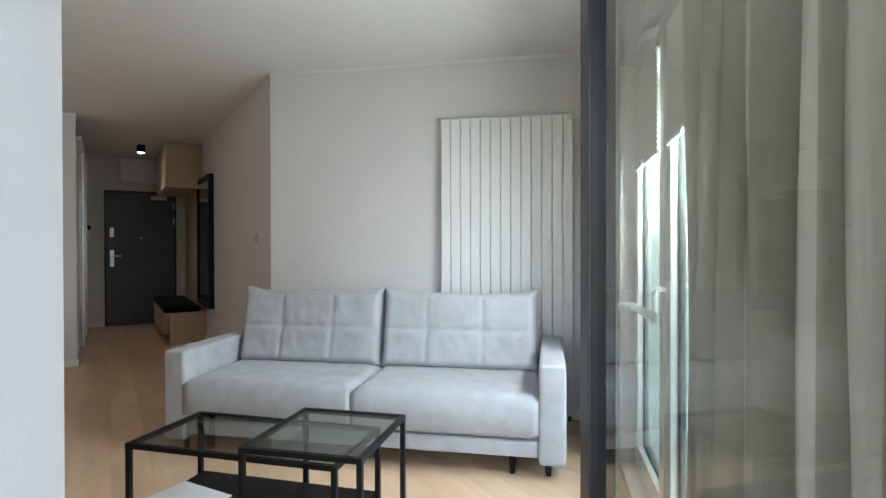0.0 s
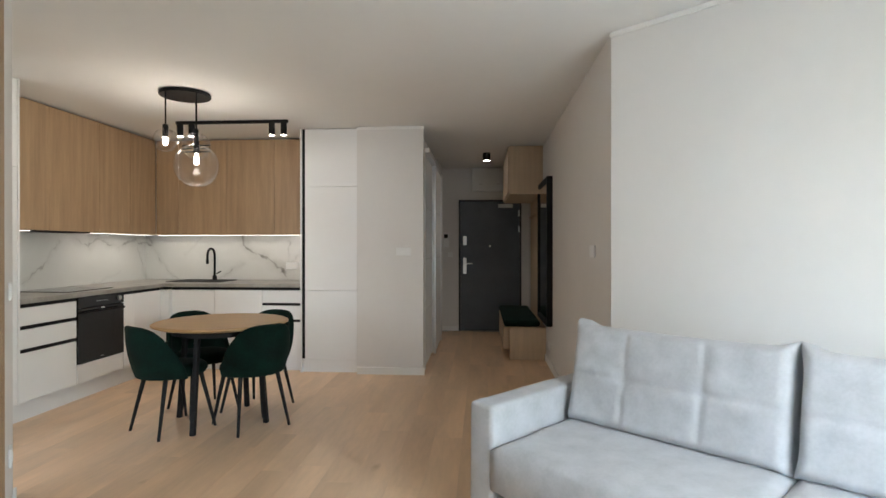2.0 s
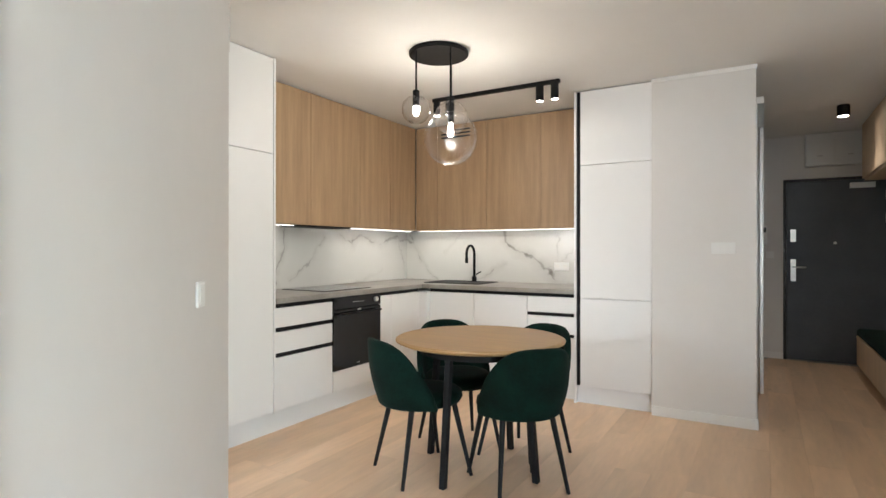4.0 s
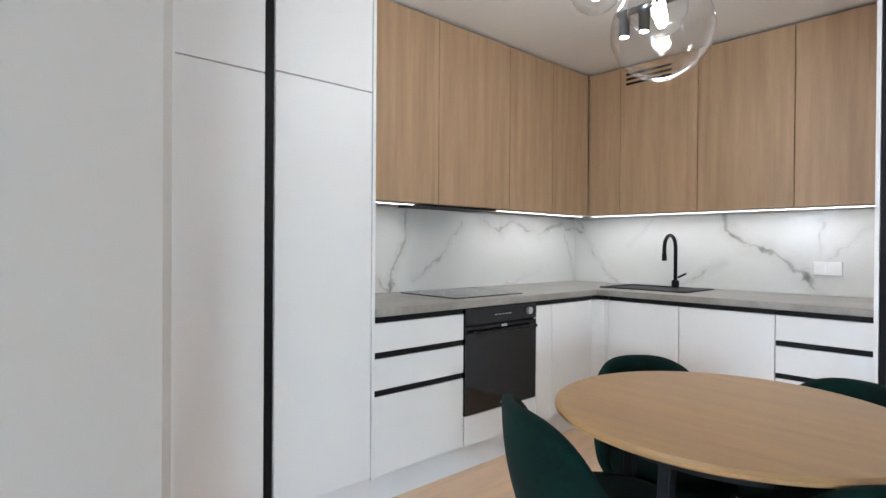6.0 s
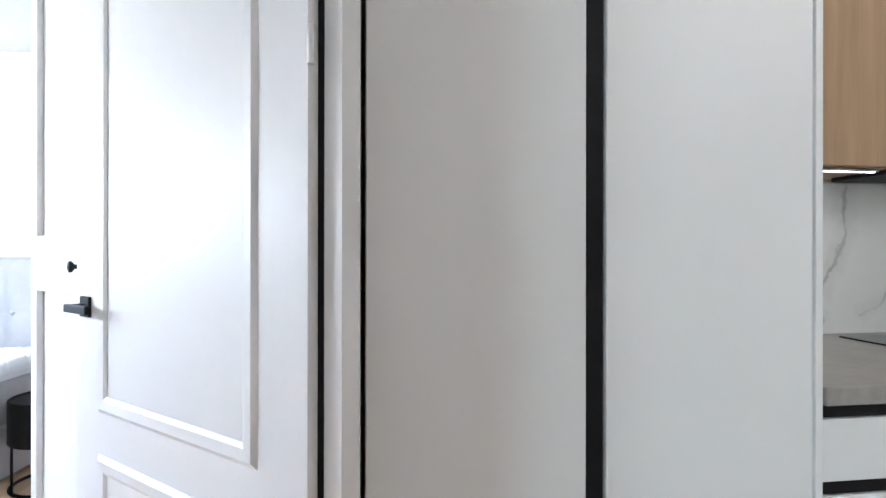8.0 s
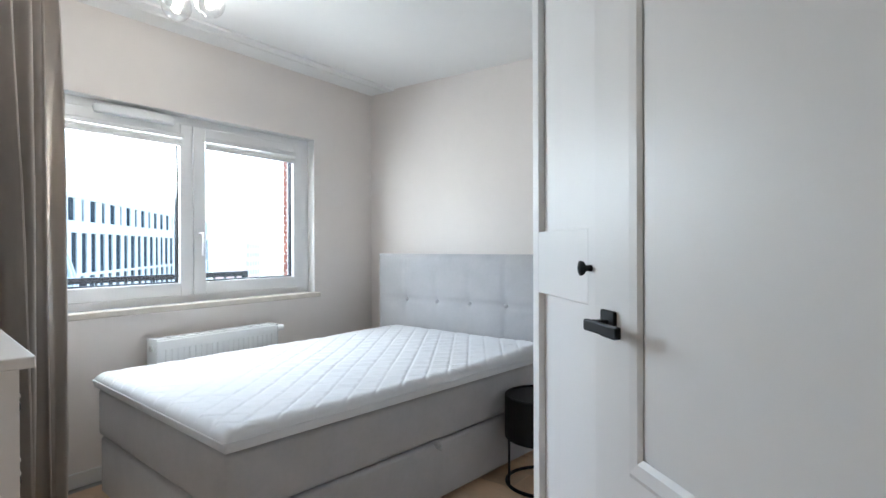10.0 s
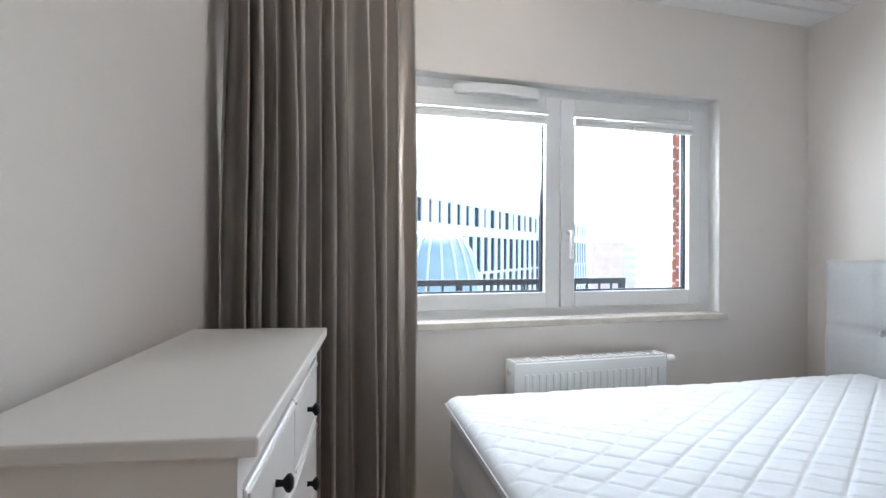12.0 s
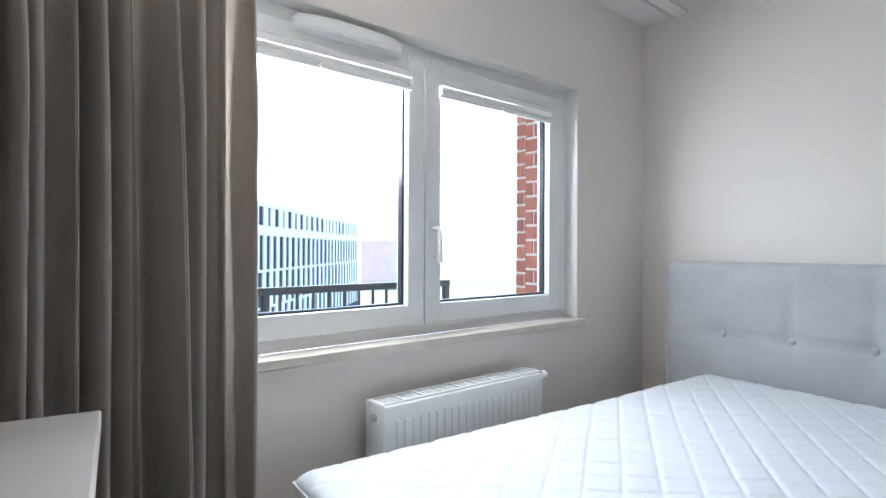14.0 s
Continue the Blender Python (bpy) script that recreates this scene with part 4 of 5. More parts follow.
for k, sx in enumerate((-0.51, 0.51)):
    b = pillow(1.018, 0.74, 0.235, n=32, puff=0.28, seed=3.1 * k, wrinkle=0.004)
    turned(b, Matrix.Translation((sx, -0.01, 0.325)) @ Matrix.Rotation(radians(-90), 4, "X"))
    part("seat_cushion", b, SOFA, sofa, smooth=True)
for k, sx in enumerate((-0.505, 0.50)):
    b = pillow(0.985, 0.49, 0.24, su=(-0.20, 0.16), sv=(0.24,), n=96, puff=0.62, seed=7.7 * k + 1, wrinkle=0.0038, seam_w=0.016, depth=0.0075, ears=0.026)
    turned(b, Matrix.Translation((sx, 0.64, 0.425)) @ Matrix.Rotation(radians(-11), 4, "X"))
    part("back_cushion", b, SOFA, sofa, smooth=True)
for x, y in ((-1.07, 0.09), (1.07, 0.09), (0.88, 0.09), (-1.07, 0.86), (1.07, 0.86), (-0.6, 0.35)):
    part("leg", cyl(0.014, 0.0, 0.13, x, y, r2=0.024), BLACK, sofa)

ra = thing("panel_radiator", LIV @ pose(1.365, -0.001, 0), "tall white vertical panel radiator", "radiator")
part("rear_frame", boxes((0.02, -0.05, 0.12, 0.91, -0.03, 0.16), (0.02, -0.05, 1.95, 0.91, -0.03, 1.99), (0.02, -0.05, 1.07, 0.91, -0.03, 1.11), (0.1, -0.03, 0.6, 0.14, 0, 0.64), (0.8, -0.03, 0.6, 0.84, 0, 0.64), (0.1, -0.03, 1.8, 0.14, 0, 1.84), (0.8, -0.03, 1.8, 0.84, 0, 1.84)), ENAMEL, ra)
fm = None
for k in range(13):
    if fm is None:
        fm = part("fin", bx(0, -0.075, 0.04, 0.0675, -0.051, 2.12, bev=0.004, seg=2), ENAMEL, ra)
    else:
        q = new("fin", fm.data)
        q.parent = ra
        q.location = (k * 0.0712, 0, 0)
part("badge", bx(0.885, -0.0765, 2.08, 0.915, -0.0752, 2.11), STEEL, ra)
part("vent_plug", rod((0.92, -0.06, 2.08), (0.945, -0.06, 2.08), 0.008), STEEL, ra)
part("valve", rod((0.90, -0.055, 0.035), (0.90, -0.055, 0.0), 0.012), ANTH, ra)


def frame_table(name, m, w, d, h, label, shelf=None):
    t = thing(name, m, label, "table", "nest of coffee tables")
    s = 0.020
    for x in (0, w - s):
        for y in (0, d - s):
            part("leg", bx(x, y, 0, x + s, y + s, h - s, bev=0.001, seg=1), BLACK, t)
    part("top_frame", boxes((0, 0, h - s, w, s, h), (0, d - s, h - s, w, d, h), (0, s, h - s, s, d - s, h), (w - s, s, h - s, w, d - s, h)), BLACK, t)
    g = part("glass_top", bx(s, s, h - 0.009, w - s, d - s, h - 0.003), TABGLASS, t)
    g.visible_shadow = False
    if shelf:
        part("shelf", bx(s, s, shelf, w - s, d - s, shelf + 0.012), BLACK, t, "black lower shelf")
        part("shelf_frame", boxes((s, 0, shelf - 0.01, w - s, s, shelf + 0.012), (s, d - s, shelf - 0.01, w - s, d, shelf + 0.012)), BLACK, t)
    return t


frame_table("coffee_table", pose(0.575, 2.265, 0, 0, 0, -46.5), 0.90, 0.43, 0.448, "low black steel coffee table with a glass top and black shelf", shelf=0.16)
frame_table("side_table", pose(0.913, 1.835, 0, 0, 0, -45), 0.47, 0.50, 0.50, "black steel side table with a clear glass top")
pp = thing("leaflet", pose(0.80, 2.28, 0.1735, 0, 0, -60), "white sheet of paper on the lower shelf", "paper")
part("sheet", bx(-0.15, -0.10, 0, 0.15, 0.10, 0.0015), PLASTIC, pp)


def curtain(name, m, w, h, folds, label, amp=0.05, seed=0.0, gather=0.0, n=None):
    """Pleated cloth hanging along x, from z 0 to h."""
    t = thing(name, m, label, "curtain", "curtains")

    def f(u, v):
        ph = folds * math.tau * (u + 0.085 * noise.noise(Vector((u * 5 + seed, v * 0.45, seed))) + 0.014 * noise.noise(Vector((u * 5 + seed, v * 2.5, seed))))
        a = amp * (0.45 + 0.55 * min(1, (1 - v) * 2.2 + 0.15)) * (1 + 0.8 * noise.noise(Vector((u * 9 + seed, v * 0.6, 2.0))))
        wave = math.sin(ph)
        y = a * (wave * (1.25 - 0.25 * wave * wave)) + 0.30 * a * math.sin(2.37 * ph + 1.3 * v + seed) + 0.025 * noise.noise(Vector((u * 5, v * 2.2, seed)))
        # tight gathers under the heading tape
        y += 0.010 * max(0.0, (v - 0.93) / 0.07) * math.sin(ph * 3.1)
        x = (u - 0.5) * w * (1 - gather * v) + 0.36 * a * math.cos(ph + 1.1)
        return Vector((x, y, h * v))
    b = sheet(f, n or int(folds * 18), 26)
    ob = part("cloth", b, CURTAIN, t, smooth=True)
    md = ob.modifiers.new("thick", "SOLIDIFY")
    md.thickness = 0.004
    return t


curtain("curtain", LIV @ pose(2.41, -0.46, 0.01, 0, 0, 90), 0.74, H - 0.02, 9, "taupe linen curtain gathered beside the window", amp=0.035, seed=2.0)
curtain("curtain", LIV @ pose(2.440, -3.05, 0.01, 0, 0, 90), 0.86, H - 0.02, 7, "taupe linen curtain gathered by the balcony door", amp=0.042, seed=5.0)


# ---- windows ----
def sash(parent, name, x0, x1, z0, z1, y0, y1, st, material, glass, blind=None, handle=None):
    """A glazed sash in the plane of x and z, with stiles st wide; handle: (x, turned) on the -y face."""
    s = part(name, boxes((x0, y0, z0, x0 + st, y1, z1), (x1 - st, y0, z0, x1, y1, z1), (x0 + st, y0, z0, x1 - st, y1, z0 + st), (x0 + st, y0, z1 - st, x1 - st, y1, z1), bev=0.004), material, parent)
    ym = (y0 + y1) / 2
    part("bead", boxes((x0 + st - 0.002, ym - 0.008, z0 + st, x0 + st + 0.008, ym + 0.018, z1 - st), (x1 - st - 0.008, ym - 0.008, z0 + st, x1 - st + 0.002, ym + 0.018, z1 - st), (x0 + st, ym - 0.008, z0 + st - 0.002, x1 - st, ym + 0.018, z0 + st + 0.008)), ANTH, s, "dark glazing bead")
    g = part("pane", bx(x0 + st - 0.005, ym - 0.004, z0 + st - 0.005, x1 - st + 0.005, ym + 0.004, z1 - st + 0.005), glass, s)
    g.visible_shadow = False
    if blind:
        part("blind_cassette", bx(x0 + st - 0.01, y0 - 0.018, z1 - st - 0.012, x1 - st + 0.01, y0 - 0.001, z1 - st + 0.016, bev=0.003, seg=1), PVC, s)
        n = max(2, int(blind / 0.012))
        zt = z1 - st - 0.013

        def pl(u, v):
            k = v * n
            return Vector((x0 + st - 0.004 + u * (x1 - x0 - 2 * st + 0.008), y0 - 0.009 + 0.005 * (1 if int(round(k)) % 2 else -1), zt - v * blind))
        part("blind_cloth", sheet(pl, 1, n), BLIND, s)
        part("blind_bar", bx(x0 + st - 0.008, y0 - 0.018, zt - blind - 0.016, x1 - st + 0.008, y0 - 0.002, zt - blind, bev=0.003, seg=1), PVC, s)
        xm = (x0 + x1) / 2
        part("blind_tab", bx(xm - 0.014, y0 - 0.03, zt - blind - 0.018, xm + 0.014, y0 - 0.016, zt - blind + 0.004, bev=0.004, seg=1), PVC, s)
    if handle:
        hx, hz, d = handle
        part("handle", tube([(hx, y0, hz), (hx, y0 - 0.04, hz), (hx + d[0] * 0.02, y0 - 0.048, hz + d[1] * 0.02), (hx + d[0] * 0.13, y0 - 0.048, hz + d[1] * 0.13)], 0.011), PVC, s, "white lever handle", smooth=True)
        part("rosette", bx(hx - 0.015, y0 - 0.008, hz - 0.035, hx + 0.015, y0, hz + 0.035, bev=0.003, seg=1), PVC, s)
    return s


def oval_cover(x0, x1, y, dy, z0, z1):
    """A flat cover with rounded ends, bulging from the frame towards -y."""
    b = lathe([(0, 0), (0.93, 0), (1, 0.18), (1, 0.8), (0.93, 1), (0, 1)], 48)
    for v in b.verts:
        n = abs(v.co.x) ** 0.6 * (1 if v.co.x > 0 else -1)
        v.co = Vector(((x0 + x1) / 2 + n * (x1 - x0) / 2, y + v.co.y * dy, z0 + v.co.z * (z1 - z0)))
    return b


# living room window, floor length, two sashes; local x runs along the facade away from the radiator, y outwards
WL = LIV @ Matrix.Translation((2.58, -0.85, 0)) @ Matrix.Rotation(radians(-90), 4, "Z")
w1 = thing("window_1", WL, "white floor-length double window with pleated blinds", "window", kind="structure")
part("window_frame", boxes((0.005, 0, 0.055, 0.06, 0.08, 2.175), (1.54, 0, 0.055, 1.595, 0.08, 2.175), (0.06, 0, 0.055, 1.54, 0.08, 0.11), (0.06, 0, 2.12, 1.54, 0.08, 2.175), (0.775, 0, 0.11, 0.825, 0.08, 2.12)), PVC, w1)
sash(w1, "sash", 0.062, 0.773, 0.112, 2.118, -0.012, 0.06, 0.075, PVC, MINT, blind=0.42)
sash(w1, "sash", 0.827, 1.538, 0.112, 2.118, -0.012, 0.06, 0.075, PVC, MINT, blind=0.42, handle=(0.865, 1.05, (0, -1)))
part("vent_cover", oval_cover(0.22, 0.64, -0.006, 0.06, 2.10, 2.145), PVC, w1, "white trickle vent")

# balcony door leaf, swung into the room
hinge_p = LIV @ Vector((2.456, -3.55, 0))
free_p = LIV @ Vector((2.236, -2.41, 0))
dd = free_p - hinge_p
BD = Matrix.Translation(hinge_p) @ Matrix.Rotation(math.atan2(dd.y, dd.x), 4, "Z")
bd = thing("balcony_door", BD, "anthracite balcony door leaf with a large pane, standing open", "door")
part("leaf_frame", boxes((0, -0.035, 0.08, 0.085, 0.035, 2.17), (1.075, -0.035, 0.08, 1.16, 0.035, 2.17), (0.085, -0.035, 0.08, 1.075, 0.035, 0.17), (0.085, -0.035, 2.085, 1.075, 0.035, 2.17), bev=0.004), ANTH, bd)
part("inner_face", boxes((0.002, -0.042, 0.082, 0.08, -0.036, 2.168), (1.08, -0.042, 0.082, 1.158, -0.036, 2.168), (0.08, -0.042, 0.082, 1.08, -0.036, 0.168), (0.08, -0.042, 2.087, 1.08, -0.036, 2.168)), PVC, bd, "white inner face")
g = part("pane", bx(0.08, -0.012, 0.165, 1.08, 0.012, 2.09), GREENISH, bd)
g.visible_shadow = False
part("handle", tube([(1.12, -0.042, 1.06), (1.12, -0.085, 1.06), (1.10, -0.093, 1.06), (0.98, -0.093, 1.052)], 0.011), PVC, bd, "white lever handle turned level", smooth=True)
struct("window_2", turned(boxes((3.50, -0.40, 2.19, 4.36, -0.33, 2.25), (3.50, -0.40, -0.015, 4.36, -0.33, 0.02)), TVM), PVC, "white frame of the balcony door", "window")

# bedroom window, local x runs west, y outwards
WB = Matrix.Translation((-2.93, 0.14, 0)) @ Matrix.Rotation(radians(180), 4, "Z")
w3 = thing("window_3", WB, "white two-sash bedroom window with raised pleated blinds", "window", kind="structure")
part("window_frame", boxes((0.0, 0, 0.885, 0.06, 0.08, 2.01), (1.80, 0, 0.885, 1.858, 0.08, 2.01), (0.06, 0, 0.885, 1.80, 0.08, 0.945), (0.06, 0, 1.952, 1.80, 0.08, 2.01)), PVC, w3)
sash(w3, "sash", 0.045, 0.944, 0.928, 1.962, -0.016, 0.06, 0.078, PVC, GLASS, blind=0.030)
sash(w3, "sash", 0.950, 1.790, 0.928, 1.962, -0.016, 0.06, 0.078, PVC, GLASS, blind=0.030, handle=(0.985, 1.30, (0, -1)))
b = oval_cover(0.39, 0.83, -0.010, 0.068, 1.94, 1.988)
part("vent_cover", b, PVC, w3, "white trickle vent over the sash")
part("window_sill", bx(-0.005, -0.105, 0.851, 1.89, -0.001, 0.884, bev=0.005), SILL, w3, "beige stone sill")
struct("window_reveal", boxes((-4.789, 0.066, 0.886, -4.786, 0.21, 2.014), (-4.786, 0.066, 2.0115, -2.94, 0.21, 2.014)), TRIM, "white plastered window reveal", "trim")

# ---- bedroom ----
RW, RH = 0.785, 0.565
rd = thing("low_radiator", pose(-4.33, 0.262, 0.145), "low white panel radiator under the window", "radiator")
part("front_panel", bx(0, 0.095, 0, RW, 0.11, RH, bev=0.005, seg=2), ENAMEL, rd)
part("back_panel", bx(0.0, 0.0, 0, RW, 0.015, RH, bev=0.005, seg=2), ENAMEL, rd)
for k in range(21):
    part("rib", bx(0.035 + k * 0.0345, 0.109, 0.03, 0.053 + k * 0.0345, 0.1145, RH - 0.05, bev=0.0025, seg=1), ENAMEL, rd)
for x in (-0.004, RW):
    part("side_cover", bx(x, 0.0, 0.0, x + 0.004, 0.11, RH + 0.005, bev=0.001, seg=1), ENAMEL, rd)
grille = part("top_grille", boxes((0.0, 0.012, RH + 0.001, RW, 0.020, RH + 0.007), (0.0, 0.090, RH + 0.001, RW, 0.098, RH + 0.007)), ENAMEL, rd)
for k in range(10):
    part("grille_bar", bx(k * 0.0862, 0.020, RH + 0.001, k * 0.0862 + 0.008, 0.090, RH + 0.007), ENAMEL, grille)
for k in range(5):
    part("grille_slat", bx(0.002, 0.027 + k * 0.0125, RH + 0.001, RW - 0.002, 0.033 + k * 0.0125, RH + 0.004), ENAMEL, grille)
part("thermostat", turned(cyl(0.021, 0, 0.075, bev=0.006), Matrix.Translation((-0.005, 0.06, RH - 0.03)) @ Matrix.Rotation(radians(-90), 4, "Y")), PLASTIC, rd)
part("plug", turned(cyl(0.014, 0, 0.010), Matrix.Translation((RW + 0.004, 0.055, RH - 0.045)) @ Matrix.Rotation(radians(90), 4, "Y")), STEEL, rd)
for x in (0.15, 0.60):
    part("bracket", bx(x, 0.016, -0.145, x + 0.04, 0.05, 0.02), ENAMEL, rd)

curtain("curtain", pose(-2.685, 0.50, 0.012, 0, 0, 4), 0.70, HB - 0.045, 12, "floor-length taupe curtain hanging in deep pleats", amp=0.072, seed=9.0, gather=0.03, n=460)

BEDM = Matrix.Translation((-5.27, 1.155, 0)) @ Matrix.Rotation(radians(-3.0), 4, "Z")
bed = thing("box_spring_bed", BEDM, "grey upholstered box-spring bed with a tufted headboard", "bed")


BED2 = BEDM.inverted() @ Matrix.Translation((-5.24, 1.29, 0)) @ Matrix.Rotation(radians(-6.2), 4, "Z")


def quilt_box(name, x0, y0, z0, x1, y1, z1, material, bev=0.035):
    b = bx(x0, y0, z0, x1, y1, z1, bev=bev, seg=3)
    return part(name, turned(b, BED2), material, bed, smooth=True)


quilt_box("lower_box", 0.08, -0.625, 0.03, 2.09, 0.670, 0.305, BEDFAB, 0.02)
quilt_box("upper_box", 0.08, -0.625, 0.31, 2.10, 0.670, 0.544, BEDFAB, 0.025)
hb = pillow(1.46, 1.16, 0.13, su=(-0.44, -0.146, 0.146, 0.44), sv=(0.47, 0.82), n=70, puff=0.35, seed=2.2, wrinkle=0.002, seam_w=0.010, depth=0.010)
turned(hb, Matrix.Translation((0.0, 0.0, 0.005)) @ Matrix.Rotation(radians(90), 4, "Z"))
hbo = part("headboard", hb, BEDFAB, bed, smooth=True)
for y in (-0.44, -0.146, 0.146, 0.44):
    for z in (0.475, 0.825):
        part("button", turned(lathe([(0, 0.012), (0.012, 0.008), (0.016, 0.0), (0.0, -0.002)], 14), Matrix.Translation((0.042, y, z)) @ Matrix.Rotation(radians(90), 4, "Y")), BEDFAB, hbo, smooth=True)
for x, y in ((0.2, -0.6), (0.2, 0.62), (2.0, -0.6), (2.0, 0.62)):
    part("foot", cyl(0.02, 0, 0.04, x, y), BLACK, bed)
part("pull_loop", turned(tube([(1.10, 0.688, 0.315), (1.09, 0.71, 0.30), (1.10, 0.718, 0.285), (1.12, 0.71, 0.30), (1.115, 0.688, 0.315)], 0.006, 8), BED2), BEDFAB, bed, "fabric pull loop", smooth=True)
mt = thing("mattress_topper", BEDM @ BED2 @ pose(1.105, 0.022, 0.545), "white quilted mattress topper with a diamond pattern", "mattress")
NX, NY, LX, LY = 360, 236, 2.02, 1.33


def quilt(u, v):
    x, y = (u - 0.5) * LX, (v - 0.5) * LY
    ex, ey = min(u, 1 - u) * LX / 0.05, min(v, 1 - v) * LY / 0.05
    k = math.sqrt(max(0, 1 - (1 - min(1, ex)) ** 2)) * math.sqrt(max(0, 1 - (1 - min(1, ey)) ** 2))
    p = 0.122
    a = abs(((x * 0.8 + y) / p) % 1 - 0.5) * 2
    c = abs(((x * 0.8 - y) / p) % 1 - 0.5) * 2
    q = min(1.0, min(1 - a, 1 - c) * 4.5)
    z = 0.03 + k * (0.036 + 0.0075 * math.sqrt(q) + 0.022 * max(0.0, 1 - u * 1.6) + 0.010 * noise.noise(Vector((x * 1.6, y * 1.6, 3))) + 0.003 * noise.noise(Vector((x * 14, y * 14, 1))))
    return Vector((x, y, z))


b = sheet(quilt, NX, NY)
edge = [e for e in b.edges if e.is_boundary]
ex = bmesh.ops.extrude_edge_only(b, edges=edge)
for v in [g for g in ex["geom"] if isinstance(g, bmesh.types.BMVert)]:
    v.co.z = 0.0
    v.co.x *= 0.995
    v.co.y *= 0.995
part("quilted_top", b, QUILT, mt, smooth=True)
part("piping", boxes((-1.012, -0.669, 0.026, 1.012, -0.663, 0.034), (-1.012, 0.663, 0.026, 1.012, 0.669, 0.034), (1.006, -0.665, 0.026, 1.013, 0.665, 0.034), (-1.013, -0.665, 0.026, -1.006, 0.665, 0.034)), QUILT, mt)

ns = thing("nightstand", pose(-4.62, 2.13, 0), "round black metal nightstand on a wire base", "nightstand")
part("drum", lathe([(0, 0.24), (0.19, 0.24), (0.195, 0.245), (0.195, 0.455), (0.19, 0.46), (0.18, 0.46), (0.178, 0.45), (0, 0.45)], 48), BLACK, ns)
for a in (20, 140, 200, 320):
    part("leg", rod((0.185 * math.cos(radians(a)), 0.185 * math.sin(radians(a)), 0.24), (0.185 * math.cos(radians(a)), 0.185 * math.sin(radians(a)), 0.008), 0.006), BLACK, ns)
part("foot_ring", tube([(0.185 * math.cos(k * math.tau / 40), 0.185 * math.sin(k * math.tau / 40), 0.009) for k in range(41)], 0.009, 8), BLACK, ns, smooth=True)

# dresser on the east wall; local x from the far end to the near end along the wall, y into the room
DM = Matrix.Translation((-2.295, 0.755, 0)) @ Matrix.Rotation(radians(80.5), 4, "Z")
dz = thing("dresser", DM, "off-white lacquered chest of drawers with black knobs", "dresser")
part("top", bx(0.0, -0.0, 0.937, 1.02, 0.405, 0.965, bev=0.004), DRESS, dz)
part("side", bx(0.02, 0.012, 0.0, 0.045, 0.375, 0.936), DRESS, dz)
sd = part("side", bx(0.975, 0.012, 0.0, 1.0, 0.375, 0.936), DRESS, dz)
part("side_stile", boxes((0.9985, 0.012, 0.0, 1.004, 0.055, 0.936), (0.9985, 0.332, 0.0, 1.004, 0.375, 0.936)), DRESS, sd)
part("back", bx(0.045, 0.014, 0.06, 0.975, 0.022, 0.93), DRESS, dz)
part("rail", bx(0.045, 0.355, 0.885, 0.975, 0.375, 0.936), DRESS, dz)
part("rail", bx(0.045, 0.35, 0.04, 0.975, 0.37, 0.10), DRESS, dz)
for z0, z1, cols in ((0.70, 0.875, 2), (0.49, 0.69, 1), (0.30, 0.48, 1), (0.11, 0.29, 1)):
    for c in range(cols):
        w = 0.925 / cols
        x0 = 0.0475 + c * w
        d = part("drawer", bx(x0 + 0.003, 0.352, z0, x0 + w - 0.003, 0.379, z1, bev=0.003, seg=1), DRESS, dz)
        part("drawer_trim", boxes((x0 + 0.01, 0.379, z1 - 0.014, x0 + w - 0.01, 0.383, z1 - 0.008), (x0 + 0.01, 0.379, z0 + 0.008, x0 + w - 0.01, 0.383, z0 + 0.014)), DRESS, d)
        for kx in ((x0 + w / 2,) if cols == 2 else (x0 + 0.23, x0 + w - 0.23)):
            part("knob", turned(lathe([(0.007, 0), (0.006, 0.012), (0.016, 0.02), (0.017, 0.026), (0.010, 0.031), (0, 0.032)], 18), Matrix.Translation((kx, 0.379, (z0 + z1) / 2)) @ Matrix.Rotation(radians(-90), 4, "X")), BLACK, d, "black round knob", smooth=True)


def panel_ring(x0, z0, x1, z1, y, w=0.03, d=0.012):
    """A mitred moulding round a field, sloping in from y."""
    b = bmesh.new()
    o = [(x0, z0), (x1, z0), (x1, z1), (x0, z1)]
    i1 = [(x0 + w * 0.35, z0 + w * 0.35), (x1 - w * 0.35, z0 + w * 0.35), (x1 - w * 0.35, z1 - w * 0.35), (x0 + w * 0.35, z1 - w * 0.35)]
    i2 = [(x0 + w, z0 + w), (x1 - w, z0 + w), (x1 - w, z1 - w), (x0 + w, z1 - w)]
    i3 = [(x0 + w * 1.3, z0 + w * 1.3), (x1 - w * 1.3, z0 + w * 1.3), (x1 - w * 1.3, z1 - w * 1.3), (x0 + w * 1.3, z1 - w * 1.3)]
    rings = [[b.verts.new((x, yy, z)) for x, z in r] for r, yy in ((o, y), (i1, y + d), (i2, y + d * 0.8), (i3, y + 0.001))]
    for r, s in zip(rings, rings[1:]):
        for k in range(4):
            b.faces.new((r[k], r[(k + 1) % 4], s[(k + 1) % 4], s[k]))
    bmesh.ops.recalc_face_normals(b, faces=b.faces[:])
    return b


